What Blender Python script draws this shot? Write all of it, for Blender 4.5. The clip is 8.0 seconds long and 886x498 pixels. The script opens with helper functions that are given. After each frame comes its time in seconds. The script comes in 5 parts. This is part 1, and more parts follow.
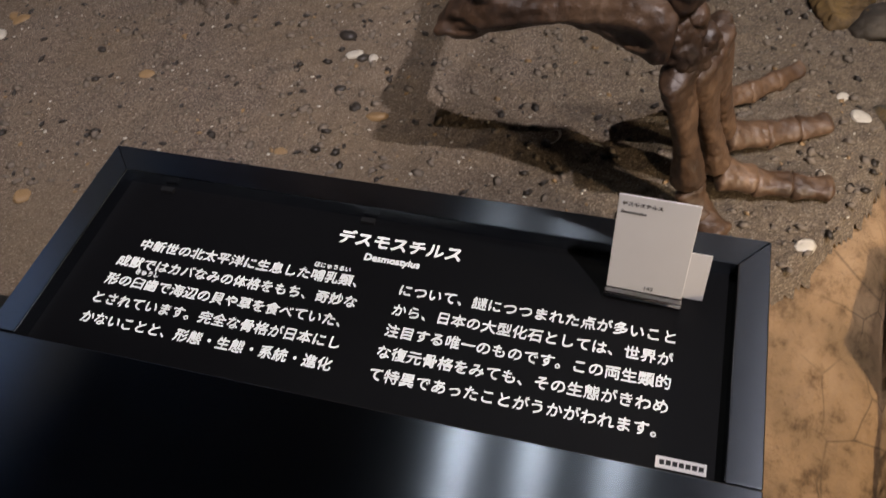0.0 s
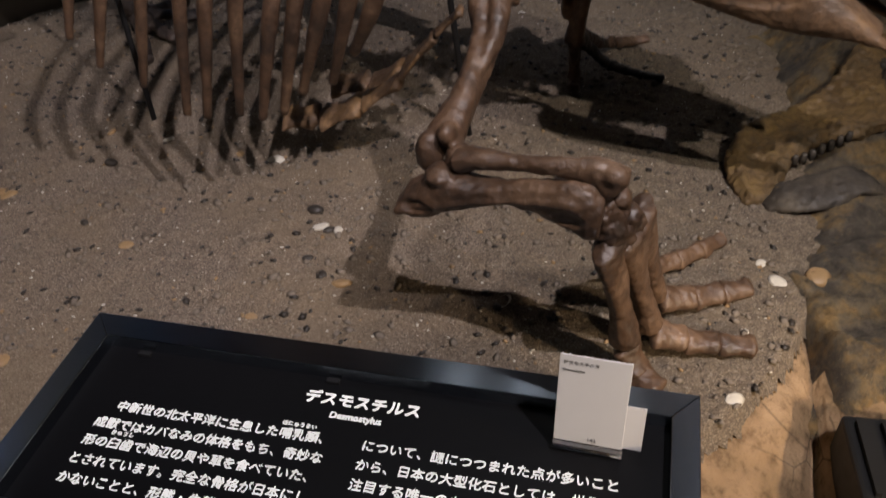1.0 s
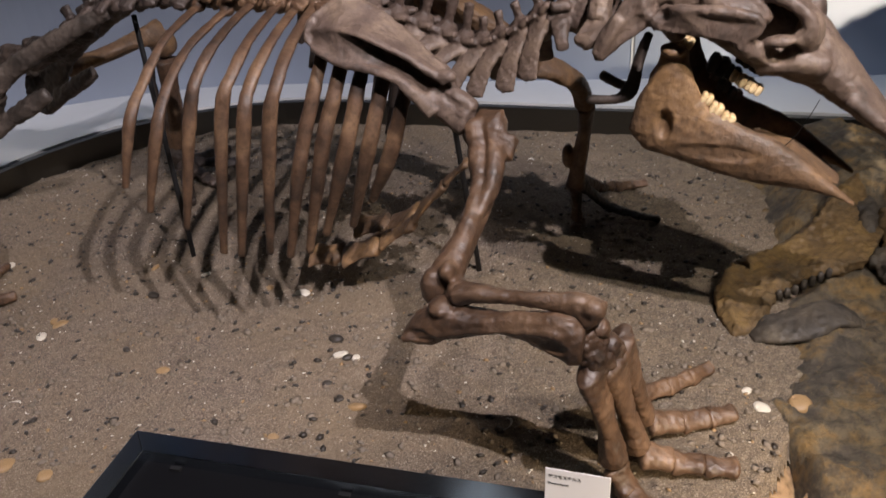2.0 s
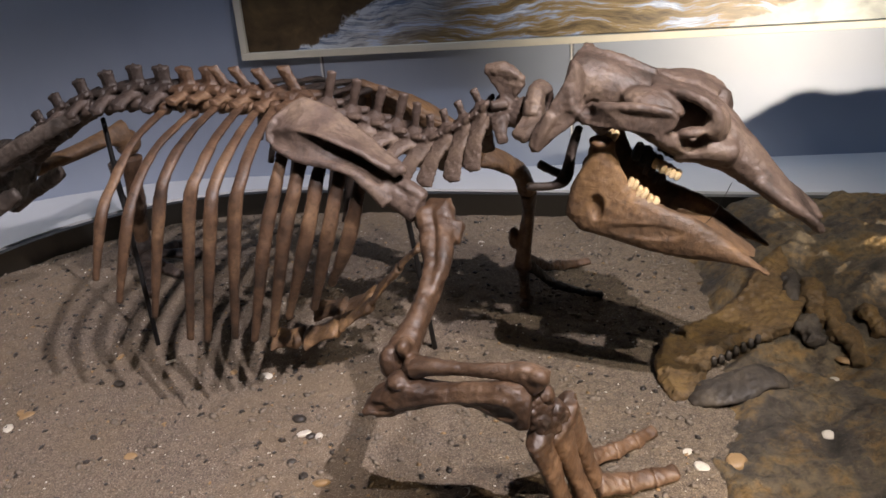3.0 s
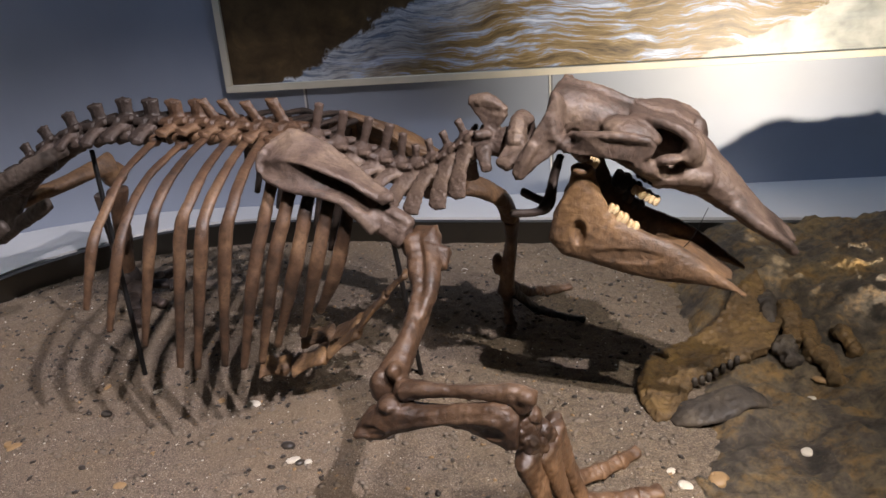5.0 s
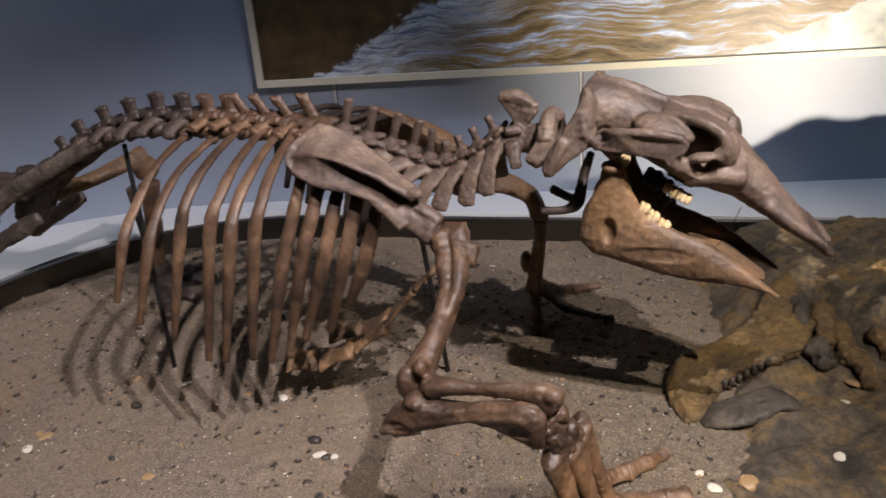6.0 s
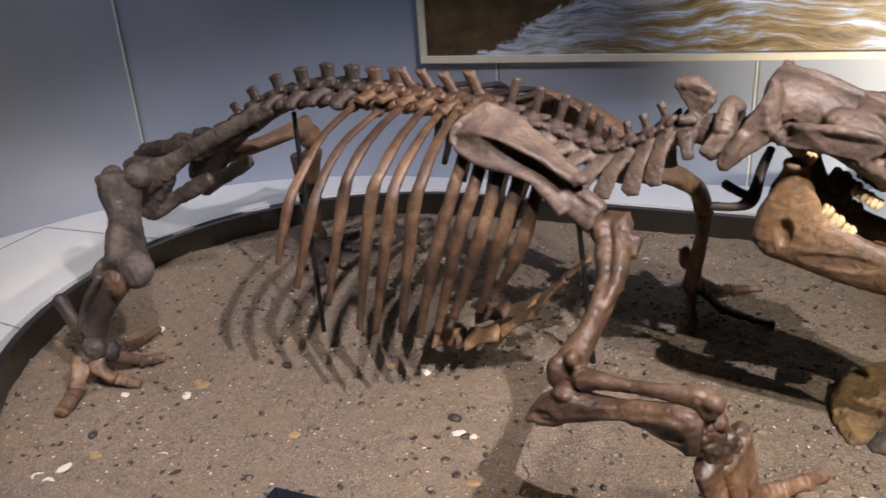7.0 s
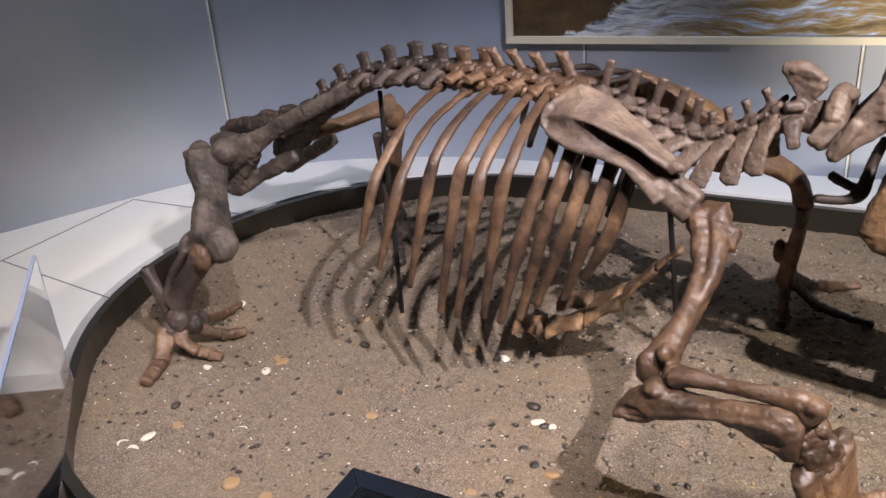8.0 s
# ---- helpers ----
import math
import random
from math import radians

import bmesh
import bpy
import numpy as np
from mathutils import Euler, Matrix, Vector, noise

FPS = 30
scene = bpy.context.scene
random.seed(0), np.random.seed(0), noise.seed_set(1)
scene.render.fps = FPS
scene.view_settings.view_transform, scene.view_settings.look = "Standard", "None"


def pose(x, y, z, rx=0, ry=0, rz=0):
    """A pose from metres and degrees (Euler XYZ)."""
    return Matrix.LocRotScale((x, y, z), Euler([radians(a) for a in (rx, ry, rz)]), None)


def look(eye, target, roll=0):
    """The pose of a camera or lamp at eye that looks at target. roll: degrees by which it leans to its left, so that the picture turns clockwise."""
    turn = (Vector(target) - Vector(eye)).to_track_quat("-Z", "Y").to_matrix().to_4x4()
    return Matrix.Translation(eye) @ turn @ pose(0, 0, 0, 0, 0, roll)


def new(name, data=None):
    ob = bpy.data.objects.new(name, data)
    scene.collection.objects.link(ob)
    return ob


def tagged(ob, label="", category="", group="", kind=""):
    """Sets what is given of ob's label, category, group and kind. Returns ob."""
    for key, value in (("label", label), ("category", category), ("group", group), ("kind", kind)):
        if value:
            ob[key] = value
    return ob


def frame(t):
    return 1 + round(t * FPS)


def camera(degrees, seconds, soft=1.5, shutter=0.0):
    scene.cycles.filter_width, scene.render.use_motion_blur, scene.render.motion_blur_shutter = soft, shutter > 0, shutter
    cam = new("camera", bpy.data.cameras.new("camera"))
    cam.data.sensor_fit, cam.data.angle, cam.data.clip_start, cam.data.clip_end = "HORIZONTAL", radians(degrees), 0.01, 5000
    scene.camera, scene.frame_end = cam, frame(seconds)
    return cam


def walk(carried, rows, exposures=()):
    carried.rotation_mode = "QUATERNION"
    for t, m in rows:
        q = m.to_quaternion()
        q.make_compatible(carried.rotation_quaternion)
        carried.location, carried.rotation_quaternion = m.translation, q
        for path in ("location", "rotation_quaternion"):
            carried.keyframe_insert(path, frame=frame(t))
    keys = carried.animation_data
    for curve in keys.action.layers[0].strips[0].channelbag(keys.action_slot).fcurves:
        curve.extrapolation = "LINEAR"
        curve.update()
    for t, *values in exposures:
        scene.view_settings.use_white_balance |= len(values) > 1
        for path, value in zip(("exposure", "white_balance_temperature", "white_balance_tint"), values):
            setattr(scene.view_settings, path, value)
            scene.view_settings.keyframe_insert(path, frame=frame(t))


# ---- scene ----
cam = camera(55.6, 8.0, shutter=0.3)
PATH = [
    (0, (0.022, -0.003, 1.18), (0.014, 1.275, -0.358), -6.4),
    (0.5, (0.018, -0.031, 1.215), (0.087, 1.366, -0.215), -3.9),
    (1, (0.023, -0.095, 1.282), (0.15, 1.438, 0.003), -3.3),
    (1.5, (0.049, -0.176, 1.343), (0.144, 1.468, 0.208), -4.3),
    (1.7, (0.067, -0.21, 1.361), (0.141, 1.467, 0.273), -4.4),
    (2.8, (0.066, -0.377, 1.449), (0.246, 1.416, 0.581), -3.8),
    (3, (0.063, -0.398, 1.453), (0.273, 1.401, 0.604), -4.2),
    (3.5, (0.058, -0.432, 1.463), (0.307, 1.382, 0.659), -4.3),
    (4, (0.049, -0.449, 1.468), (0.31, 1.369, 0.676), -4.1),
    (4.5, (0.042, -0.449, 1.469), (0.311, 1.369, 0.68), -4.1),
    (5.8, (0.034, -0.434, 1.462), (0.281, 1.388, 0.675), -4.4),
    (6, (0.038, -0.436, 1.464), (0.239, 1.39, 0.673), -4.3),
    (6.5, (0.026, -0.423, 1.46), (0.064, 1.412, 0.666), -4.3),
    (7, (-0.004, -0.399, 1.458), (-0.136, 1.425, 0.647), -4.0),
    (7.5, (-0.033, -0.376, 1.452), (-0.272, 1.426, 0.618), -3.9),
    (8, (-0.046, -0.361, 1.45), (-0.345, 1.429, 0.61), -4.3),
]
walk(cam, [(t, look(eye, target, roll)) for t, eye, target, roll in PATH],
     exposures=[(0.0, -1.0), (1.0, -0.92), (1.5, -0.55), (3.0, -0.2), (3.5, -0.12), (6.0, -0.18), (6.5, -0.14), (7.0, 0.12), (8.0, 0.4)])

# ---------------------------------------------------------------- frames of the plan
EXHIBIT = pose(0, 0, 0, 0, 0, -19.7)            # stadium-shaped sand bed: u along, v across
BODY = pose(0, 0, 0, 0, 0, -27.0) @ pose(0, 1.67, 0)   # skeleton: a towards the head, b to its far side


def ex(u, v, z=0.0):
    return EXHIBIT @ Vector((u, v, z))


def bo(a, b, z=0.0):
    return BODY @ Vector((a, b, z))


# ---------------------------------------------------------------- light
world = bpy.data.worlds.new("world")
scene.world = world
world.use_nodes = True
world.node_tree.nodes["Background"].inputs[0].default_value = (0.66, 0.64, 0.66, 1)
world.node_tree.nodes["Background"].inputs[1].default_value = 0.013
scene.view_settings.exposure = 0.0


def spot(name, eye, target, watts, degrees, colour, radius=0.02, blend=0.5):
    data = bpy.data.lights.new(name, "SPOT")
    data.energy, data.spot_size, data.spot_blend, data.color, data.shadow_soft_size = watts, radians(degrees), blend, colour, radius
    ob = new(name, data)
    ob.matrix_world = look(eye, target)
    return ob


def area(name, eye, target, watts, sx, sy, colour, spread=180):
    data = bpy.data.lights.new(name, "AREA")
    data.shape, data.size, data.size_y, data.energy, data.color = "RECTANGLE", sx, sy, watts, colour
    data.spread = radians(spread)
    ob = new(name, data)
    ob.matrix_world = look(eye, target)
    return ob


spot("key_spot", (0.98, -0.22, 2.95), (-0.12, 1.66, 0.14), 560, 56, (1.0, 0.92, 0.97), 0.022, 0.6)
spot("rib_spot", (0.15, -0.35, 2.90), (-0.62, 1.80, 0.20), 400, 36, (1.0, 0.92, 0.97), 0.018, 0.75)
spot("second_spot", (1.5, -0.40, 2.5), (1.12, 1.72, 0.1), 330, 44, (1.0, 0.90, 0.82), 0.014, 0.7)
spot("wall_spot", ex(1.75, 1.35, 0.19), ex(0.76, 3.5, 0.64), 500, 52, (1.0, 0.85, 0.68), 0.02, 1.0)
spot("slope_spot", ex(0.95, 0.55, 0.42), ex(0.36, 0.80, -0.1), 50, 80, (1.0, 0.76, 0.50), 0.012, 0.4)
for u, v, tu, tv, watts in ((-3.0, 1.9, -3.4, 2.2, 46), (-1.9, 2.35, -2.3, 3.15, 40), (-0.75, 2.50, -0.75, 3.45, 40), (0.35, 2.60, 0.45, 3.55, 66), (1.5, 2.70, 1.4, 3.65, 36)):
    spot("track_spot", ex(u, v, 2.90), ex(tu, tv, 1.0), watts, 72, (0.56, 0.70, 1.0), 0.05, 1.0)
for x, y in ((0.02, 2.0), (0.40, 2.0), (0.82, 2.0)):
    spot("panel_spot", (x, y, 2.88), (0.08, 0.45, 0.15), 14, 30, (0.95, 0.97, 1.0), 0.02, 0.5)
area("wall_uplight", ex(-2.55, 1.8, 0.13), ex(-3.25, 1.75, 0.60), 1.5, 1.3, 0.2, (1.0, 0.80, 0.60), 170)
area("deck_wash", ex(-3.2, 1.4, 2.9), ex(-3.0, 1.9, 0.1), 8, 1.0, 0.5, (1.0, 0.86, 0.74), 80)


# ---------------------------------------------------------------- materials
def srgb(h):
    c = [int(h[i:i + 2], 16) / 255 for i in (0, 2, 4)]
    return tuple(x / 12.92 if x <= 0.04045 else ((x + 0.055) / 1.055) ** 2.4 for x in c) + (1,)


class Mat:
    """A Principled material with a few node shorthands."""

    def __init__(self, name, rough=0.6, metal=0.0):
        self.m = bpy.data.materials.new(name)
        self.m.use_nodes = True
        self.nt = self.m.node_tree
        self.b = self.nt.nodes["Principled BSDF"]
        self.b.inputs["Roughness"].default_value = rough
        self.b.inputs["Metallic"].default_value = metal
        self.co = self.nt.nodes.new("ShaderNodeTexCoord").outputs["Object"]

    def link(self, a, b):
        self.nt.links.new(a, b)

    def noise(self, scale, detail=4.0, rough=0.55, stretch=None, turn=0.0):
        n = self.nt.nodes.new("ShaderNodeTexNoise")
        n.inputs["Scale"].default_value, n.inputs["Detail"].default_value, n.inputs["Roughness"].default_value = scale, detail, rough
        co = self.co
        if stretch:
            mp = self.nt.nodes.new("ShaderNodeMapping")
            mp.inputs["Scale"].default_value = stretch
            mp.inputs["Rotation"].default_value = (0, radians(turn), 0)
            self.link(co, mp.inputs[0])
            co = mp.outputs[0]
        self.link(co, n.inputs["Vector"])
        return n.outputs["Fac"]

    def voronoi(self, scale, out="Distance", feature="F1"):
        n = self.nt.nodes.new("ShaderNodeTexVoronoi")
        n.feature = feature
        n.inputs["Scale"].default_value = scale
        self.link(self.co, n.inputs["Vector"])
        return n.outputs[out]

    def ramp(self, fac, stops):
        n = self.nt.nodes.new("ShaderNodeValToRGB")
        e = n.color_ramp.elements
        while len(e) < len(stops):
            e.new(0.5)
        for k, (p, c) in zip(e, stops):
            k.position, k.color = p, c
        self.link(fac, n.inputs[0])
        return n.outputs[0]

    def mix(self, fac, a, b, mode="MIX"):
        n = self.nt.nodes.new("ShaderNodeMix")
        n.data_type, n.blend_type = "RGBA", mode
        for v, s in ((fac, n.inputs[0]), (a, n.inputs[6]), (b, n.inputs[7])):
            if isinstance(v, (float, int, tuple)):
                s.default_value = v
            else:
                self.link(v, s)
        return n.outputs[2]

    def math(self, op, a, b=0.0):
        n = self.nt.nodes.new("ShaderNodeMath")
        n.operation = op
        for v, s in ((a, n.inputs[0]), (b, n.inputs[1])):
            if isinstance(v, (float, int)):
                s.default_value = v
            else:
                self.link(v, s)
        return n.outputs[0]

    def colour(self, c):
        if isinstance(c, tuple):
            self.b.inputs["Base Color"].default_value = c
        else:
            self.link(c, self.b.inputs["Base Color"])
        return self

    def rough(self, fac, lo, hi):
        n = self.nt.nodes.new("ShaderNodeMapRange")
        n.inputs[3].default_value, n.inputs[4].default_value = lo, hi
        self.link(fac, n.inputs[0])
        self.link(n.outputs[0], self.b.inputs["Roughness"])
        return self

    def bump(self, height, strength=0.4, distance=0.003):
        n = self.nt.nodes.new("ShaderNodeBump")
        n.inputs["Strength"].default_value, n.inputs["Distance"].default_value = strength, distance
        self.link(height, n.inputs["Height"])
        prev = self.b.inputs["Normal"].links
        if prev:
            self.link(prev[0].from_socket, n.inputs["Normal"])
        self.link(n.outputs[0], self.b.inputs["Normal"])
        return self


def bone_material(name, dark, mid, light, gloss, coat=0.10):
    m = Mat(name, gloss)
    big = m.noise(7, 6, 0.62)
    fine = m.noise(75, 6, 0.68)
    streaks = m.noise(26, 5, 0.6, (1.0, 2.2, 0.8))
    c = m.ramp(big, [(0.32, dark), (0.5, mid), (0.70, light)])
    pits = m.ramp(fine, [(0.34, (0.12, 0.10, 0.09, 1)), (0.50, (1, 1, 1, 1))])
    c = m.mix(0.42, c, m.mix(1.0, c, pits, "MULTIPLY"))
    m.colour(m.mix(0.45, c, m.mix(1.0, c, m.ramp(streaks, [(0.35, (0.35, 0.3, 0.27, 1)), (0.6, (1.15, 1.1, 1.05, 1))]), "MULTIPLY")))
    m.rough(m.noise(24, 5), gloss - 0.10, gloss + 0.34)
    m.bump(fine, 0.45, 0.004).bump(streaks, 0.5, 0.010)
    crack = m.voronoi(19, "Distance", "DISTANCE_TO_EDGE")
    m.bump(m.ramp(crack, [(0.0, (0, 0, 0, 1)), (0.025, (1, 1, 1, 1))]), 0.18, 0.003)
    m.b.inputs["Coat Weight"].default_value = coat
    m.b.inputs["Coat Roughness"].default_value = 0.34
    return m.m


BONE = bone_material("bone_cast", srgb("2e231b"), srgb("584231"), srgb("80654b"), 0.40)
BONE_PALE = bone_material("bone_cast_pale", srgb("382e27"), srgb("625248"), srgb("82705f"), 0.46)
BONE_LIMB = bone_material("bone_cast_varnished", srgb("2c2018"), srgb("584230"), srgb("80664f"), 0.36, 0.22)
# greyer, darker bone: weak light on the hindquarters put into the colour
BONE_GREY_SHADED = bone_material("bone_cast_grey_shaded", srgb("231f1b"), srgb("4b423b"), srgb("6b6057"), 0.55)
BONE_TAN = bone_material("bone_cast_tan", srgb("3b2d20"), srgb("69513a"), srgb("8f6f49"), 0.52)
TOOTH = bone_material("tooth_enamel", srgb("a98350"), srgb("d6bb8c"), srgb("e6d6b0"), 0.3)
OCHRE = bone_material("ochre_fossil", srgb("43361f"), srgb("655030"), srgb("806738"), 0.66)
GREY_FOSSIL = bone_material("grey_fossil", srgb("2b2723"), srgb("484138"), srgb("645a4a"), 0.6)
# darkened copy of the bone colour, for bones that lie in shade
BONE_SHADED = bone_material("bone_cast_shaded", srgb("1b1714"), srgb("372d27"), srgb("554840"), 0.50)


def sand_material():
    m = Mat("sand", 0.9)
    big = m.noise(2.2, 4)
    mid = m.noise(26, 5, 0.6)
    grain = m.voronoi(420, "Color")
    sep = m.nt.nodes.new("ShaderNodeSeparateColor")
    m.link(grain, sep.inputs[0])
    g = m.ramp(sep.outputs[0], [(0.0, srgb("332a24")), (0.45, srgb("675a4e")), (0.85, srgb("8f7f70")), (1.0, srgb("c4b9a6"))])
    c = m.ramp(mid, [(0.3, srgb("4c4139")), (0.55, srgb("74665a")), (0.75, srgb("897a6b"))])
    c2 = m.mix(0.68, c, g)
    c3 = m.mix(m.ramp(big, [(0.35, (0, 0, 0, 1)), (0.65, (0.5, 0.5, 0.5, 1))]), c2, srgb("7d6b50"))
    x = m.nt.nodes.new("ShaderNodeSeparateXYZ")
    m.link(m.co, x.inputs[0])
    edge = m.math("ADD", x.outputs[0], m.math("MULTIPLY", m.math("SUBTRACT", m.noise(3.5, 6, 0.65), 0.5), 1.6))
    earth = m.mix(m.ramp(m.noise(42, 6, 0.7), [(0.36, (0, 0, 0, 1)), (0.60, (1, 1, 1, 1))]), srgb("41382c"), srgb("73654f"))
    c3 = m.mix(m.ramp(m.math("ADD", edge, 0.5), [(0.15, (0, 0, 0, 1)), (0.55, (0.72, 0.72, 0.72, 1))]), c3, m.mix(0.35, earth, g))
    m.colour(c3)
    m.bump(m.voronoi(420), 0.6, 0.0015).bump(m.noise(120, 4), 0.8, 0.005).bump(mid, 0.7, 0.014)
    return m.m


def rock_material():
    m = Mat("matrix_rock", 0.85)
    big = m.noise(5.5, 7, 0.66)
    mid = m.noise(30, 7, 0.72)
    patch = m.noise(11, 5, 0.7)
    c = m.ramp(big, [(0.34, srgb("3d3831")), (0.46, srgb("5b5348")), (0.56, srgb("736650")), (0.68, srgb("8f784e"))])
    c = m.mix(m.ramp(patch, [(0.50, (0, 0, 0, 1)), (0.64, (0.6, 0.6, 0.6, 1))]), c, srgb("86693c"))
    c = m.mix(0.8, c, m.mix(1.0, c, m.ramp(mid, [(0.34, (0.22, 0.22, 0.23, 1)), (0.58, (1.3, 1.27, 1.22, 1))]), "MULTIPLY"))
    grit = m.ramp(m.voronoi(150, "Distance"), [(0.10, (1, 1, 1, 1)), (0.16, (0, 0, 0, 1))])
    m.colour(m.mix(m.math("MULTIPLY", grit, m.ramp(m.noise(17, 3), [(0.5, (0, 0, 0, 1)), (0.62, (0.6, 0.6, 0.6, 1))])), c, srgb("c9b793")))
    m.rough(mid, 0.45, 0.95)
    m.bump(m.noise(130, 5, 0.7), 0.8, 0.006).bump(mid, 1.0, 0.024)
    return m.m


def plaster_material():
    m = Mat("tan_plaster", 0.85)
    big = m.noise(6, 5)
    c = m.ramp(big, [(0.3, srgb("6e5a40")), (0.5, srgb("94795a")), (0.7, srgb("b09474"))])
    crack = m.ramp(m.voronoi(7, "Distance", "DISTANCE_TO_EDGE"), [(0.0, (0, 0, 0, 1)), (0.02, (1, 1, 1, 1))])
    stain = m.ramp(m.noise(24, 6, 0.7), [(0.30, (0.35, 0.30, 0.24, 1)), (0.48, (1, 1, 1, 1))])
    c = m.mix(0.8, c, m.mix(1.0, c, stain, "MULTIPLY"))
    m.colour(m.mix(m.ramp(m.noise(3, 3), [(0.5, (0, 0, 0, 1)), (0.6, (0.5, 0.5, 0.5, 1))]), c, m.mix(1.0, c, crack, "MULTIPLY")))
    m.bump(m.noise(70, 6, 0.7), 0.8, 0.008).bump(m.noise(18, 5), 0.8, 0.03)
    return m.m


SAND, ROCK, PLASTER = sand_material(), rock_material(), plaster_material()


def steel_material(name, col, rough, stretch, along=None):
    m = Mat(name, rough, 1.0)
    brush = m.noise(60, 3, 0.5, stretch)
    m.colour(m.mix(0.25, col, m.ramp(brush, [(0.3, (0.3, 0.3, 0.3, 1)), (0.7, (1, 1, 1, 1))]), "MULTIPLY"))
    m.rough(brush, rough - 0.04, rough + 0.04)
    m.bump(brush, 0.03, 0.001)
    if along is not None:
        t = m.nt.nodes.new("ShaderNodeCombineXYZ")
        for k in range(3):
            t.inputs[k].default_value = along[k]
        m.link(t.outputs[0], m.b.inputs["Tangent"])
        m.b.inputs["Anisotropic"].default_value = 0.95
    return m.m


STEEL = steel_material("brushed_steel", srgb("98a1ac"), 0.22, (0.4, 18, 18), (0.337, 0.9415, 0.0))
STEEL_DARK = steel_material("dark_steel", srgb("66645f"), 0.36, (3, 3, 26))


def wall_material():
    m = Mat("wall_paint", 0.42)
    m.colour(m.ramp(m.noise(1.6, 3), [(0.3, srgb("8d96a6")), (0.7, srgb("98a1b0"))]))
    m.bump(m.noise(160, 3), 0.08, 0.001)
    return m.m


def plain(name, col, rough=0.5, metal=0.0, vary=0.12, scale=14):
    m = Mat(name, rough, metal)
    m.colour(m.mix(vary, col, m.ramp(m.noise(scale, 5), [(0.3, (0.2, 0.2, 0.2, 1)), (0.7, (1, 1, 1, 1))]), "MULTIPLY"))
    m.rough(m.noise(scale * 3, 4), max(rough - 0.06, 0.02), rough + 0.08)
    return m.m


WALL = wall_material()
DECK = plain("white_laminate", srgb("cfd0d0"), 0.4, 0, 0.06, 5)
BLACK = plain("black_acrylic", srgb("0d0d0f"), 0.5, 0, 0.2, 8)
BLACK.node_tree.nodes["Principled BSDF"].inputs["Specular IOR Level"].default_value = 0.15
BLACK_MATT = plain("black_paint", srgb("101011"), 0.55)
CARD = plain("white_card", srgb("e9e6e2"), 0.45, 0, 0.04)
INK = plain("ink", srgb("1a1a1a"), 0.6)
IVORY = plain("ivory_frame", srgb("d9d2bd"), 0.45, 0, 0.1)
JOINT = plain("joint_shadow_gap", srgb("6c6f73"), 0.6)
ROD_METAL = plain("seam_aluminium", srgb("d6d6d2"), 0.35, 0.0, 0.1)
DARK_ROOM = plain("dark_room_paint", srgb("2a2c30"), 0.8)
SHELL = plain("shell_white", srgb("d8d0c0"), 0.4, 0, 0.35, 60)
SHELL_TAN = plain("shell_tan", srgb("a1835c"), 0.5, 0, 0.45, 60)
CLOD = plain("sand_clod", srgb("7f7365"), 0.9, 0, 0.3, 90)
PEBBLE = plain("pebble_dark", srgb("39332d"), 0.45, 0, 0.3, 60)


# white lettering with emission added to hold its brightness
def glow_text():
    m = Mat("emissive_lettering", 0.5)
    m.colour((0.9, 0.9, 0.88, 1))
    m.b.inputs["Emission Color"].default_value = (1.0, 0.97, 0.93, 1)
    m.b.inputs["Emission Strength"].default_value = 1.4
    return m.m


def acrylic():
    m = Mat("clear_acrylic", 0.03)
    m.colour((0.95, 0.97, 1.0, 1))
    m.b.inputs["Transmission Weight"].default_value = 1.0
    m.b.inputs["IOR"].default_value = 1.49
    return m.m


GLOW, ACRYLIC = glow_text(), acrylic()
EDGE = plain("acrylic_edge", srgb("b9c8e6"), 0.25, 0, 0.05)


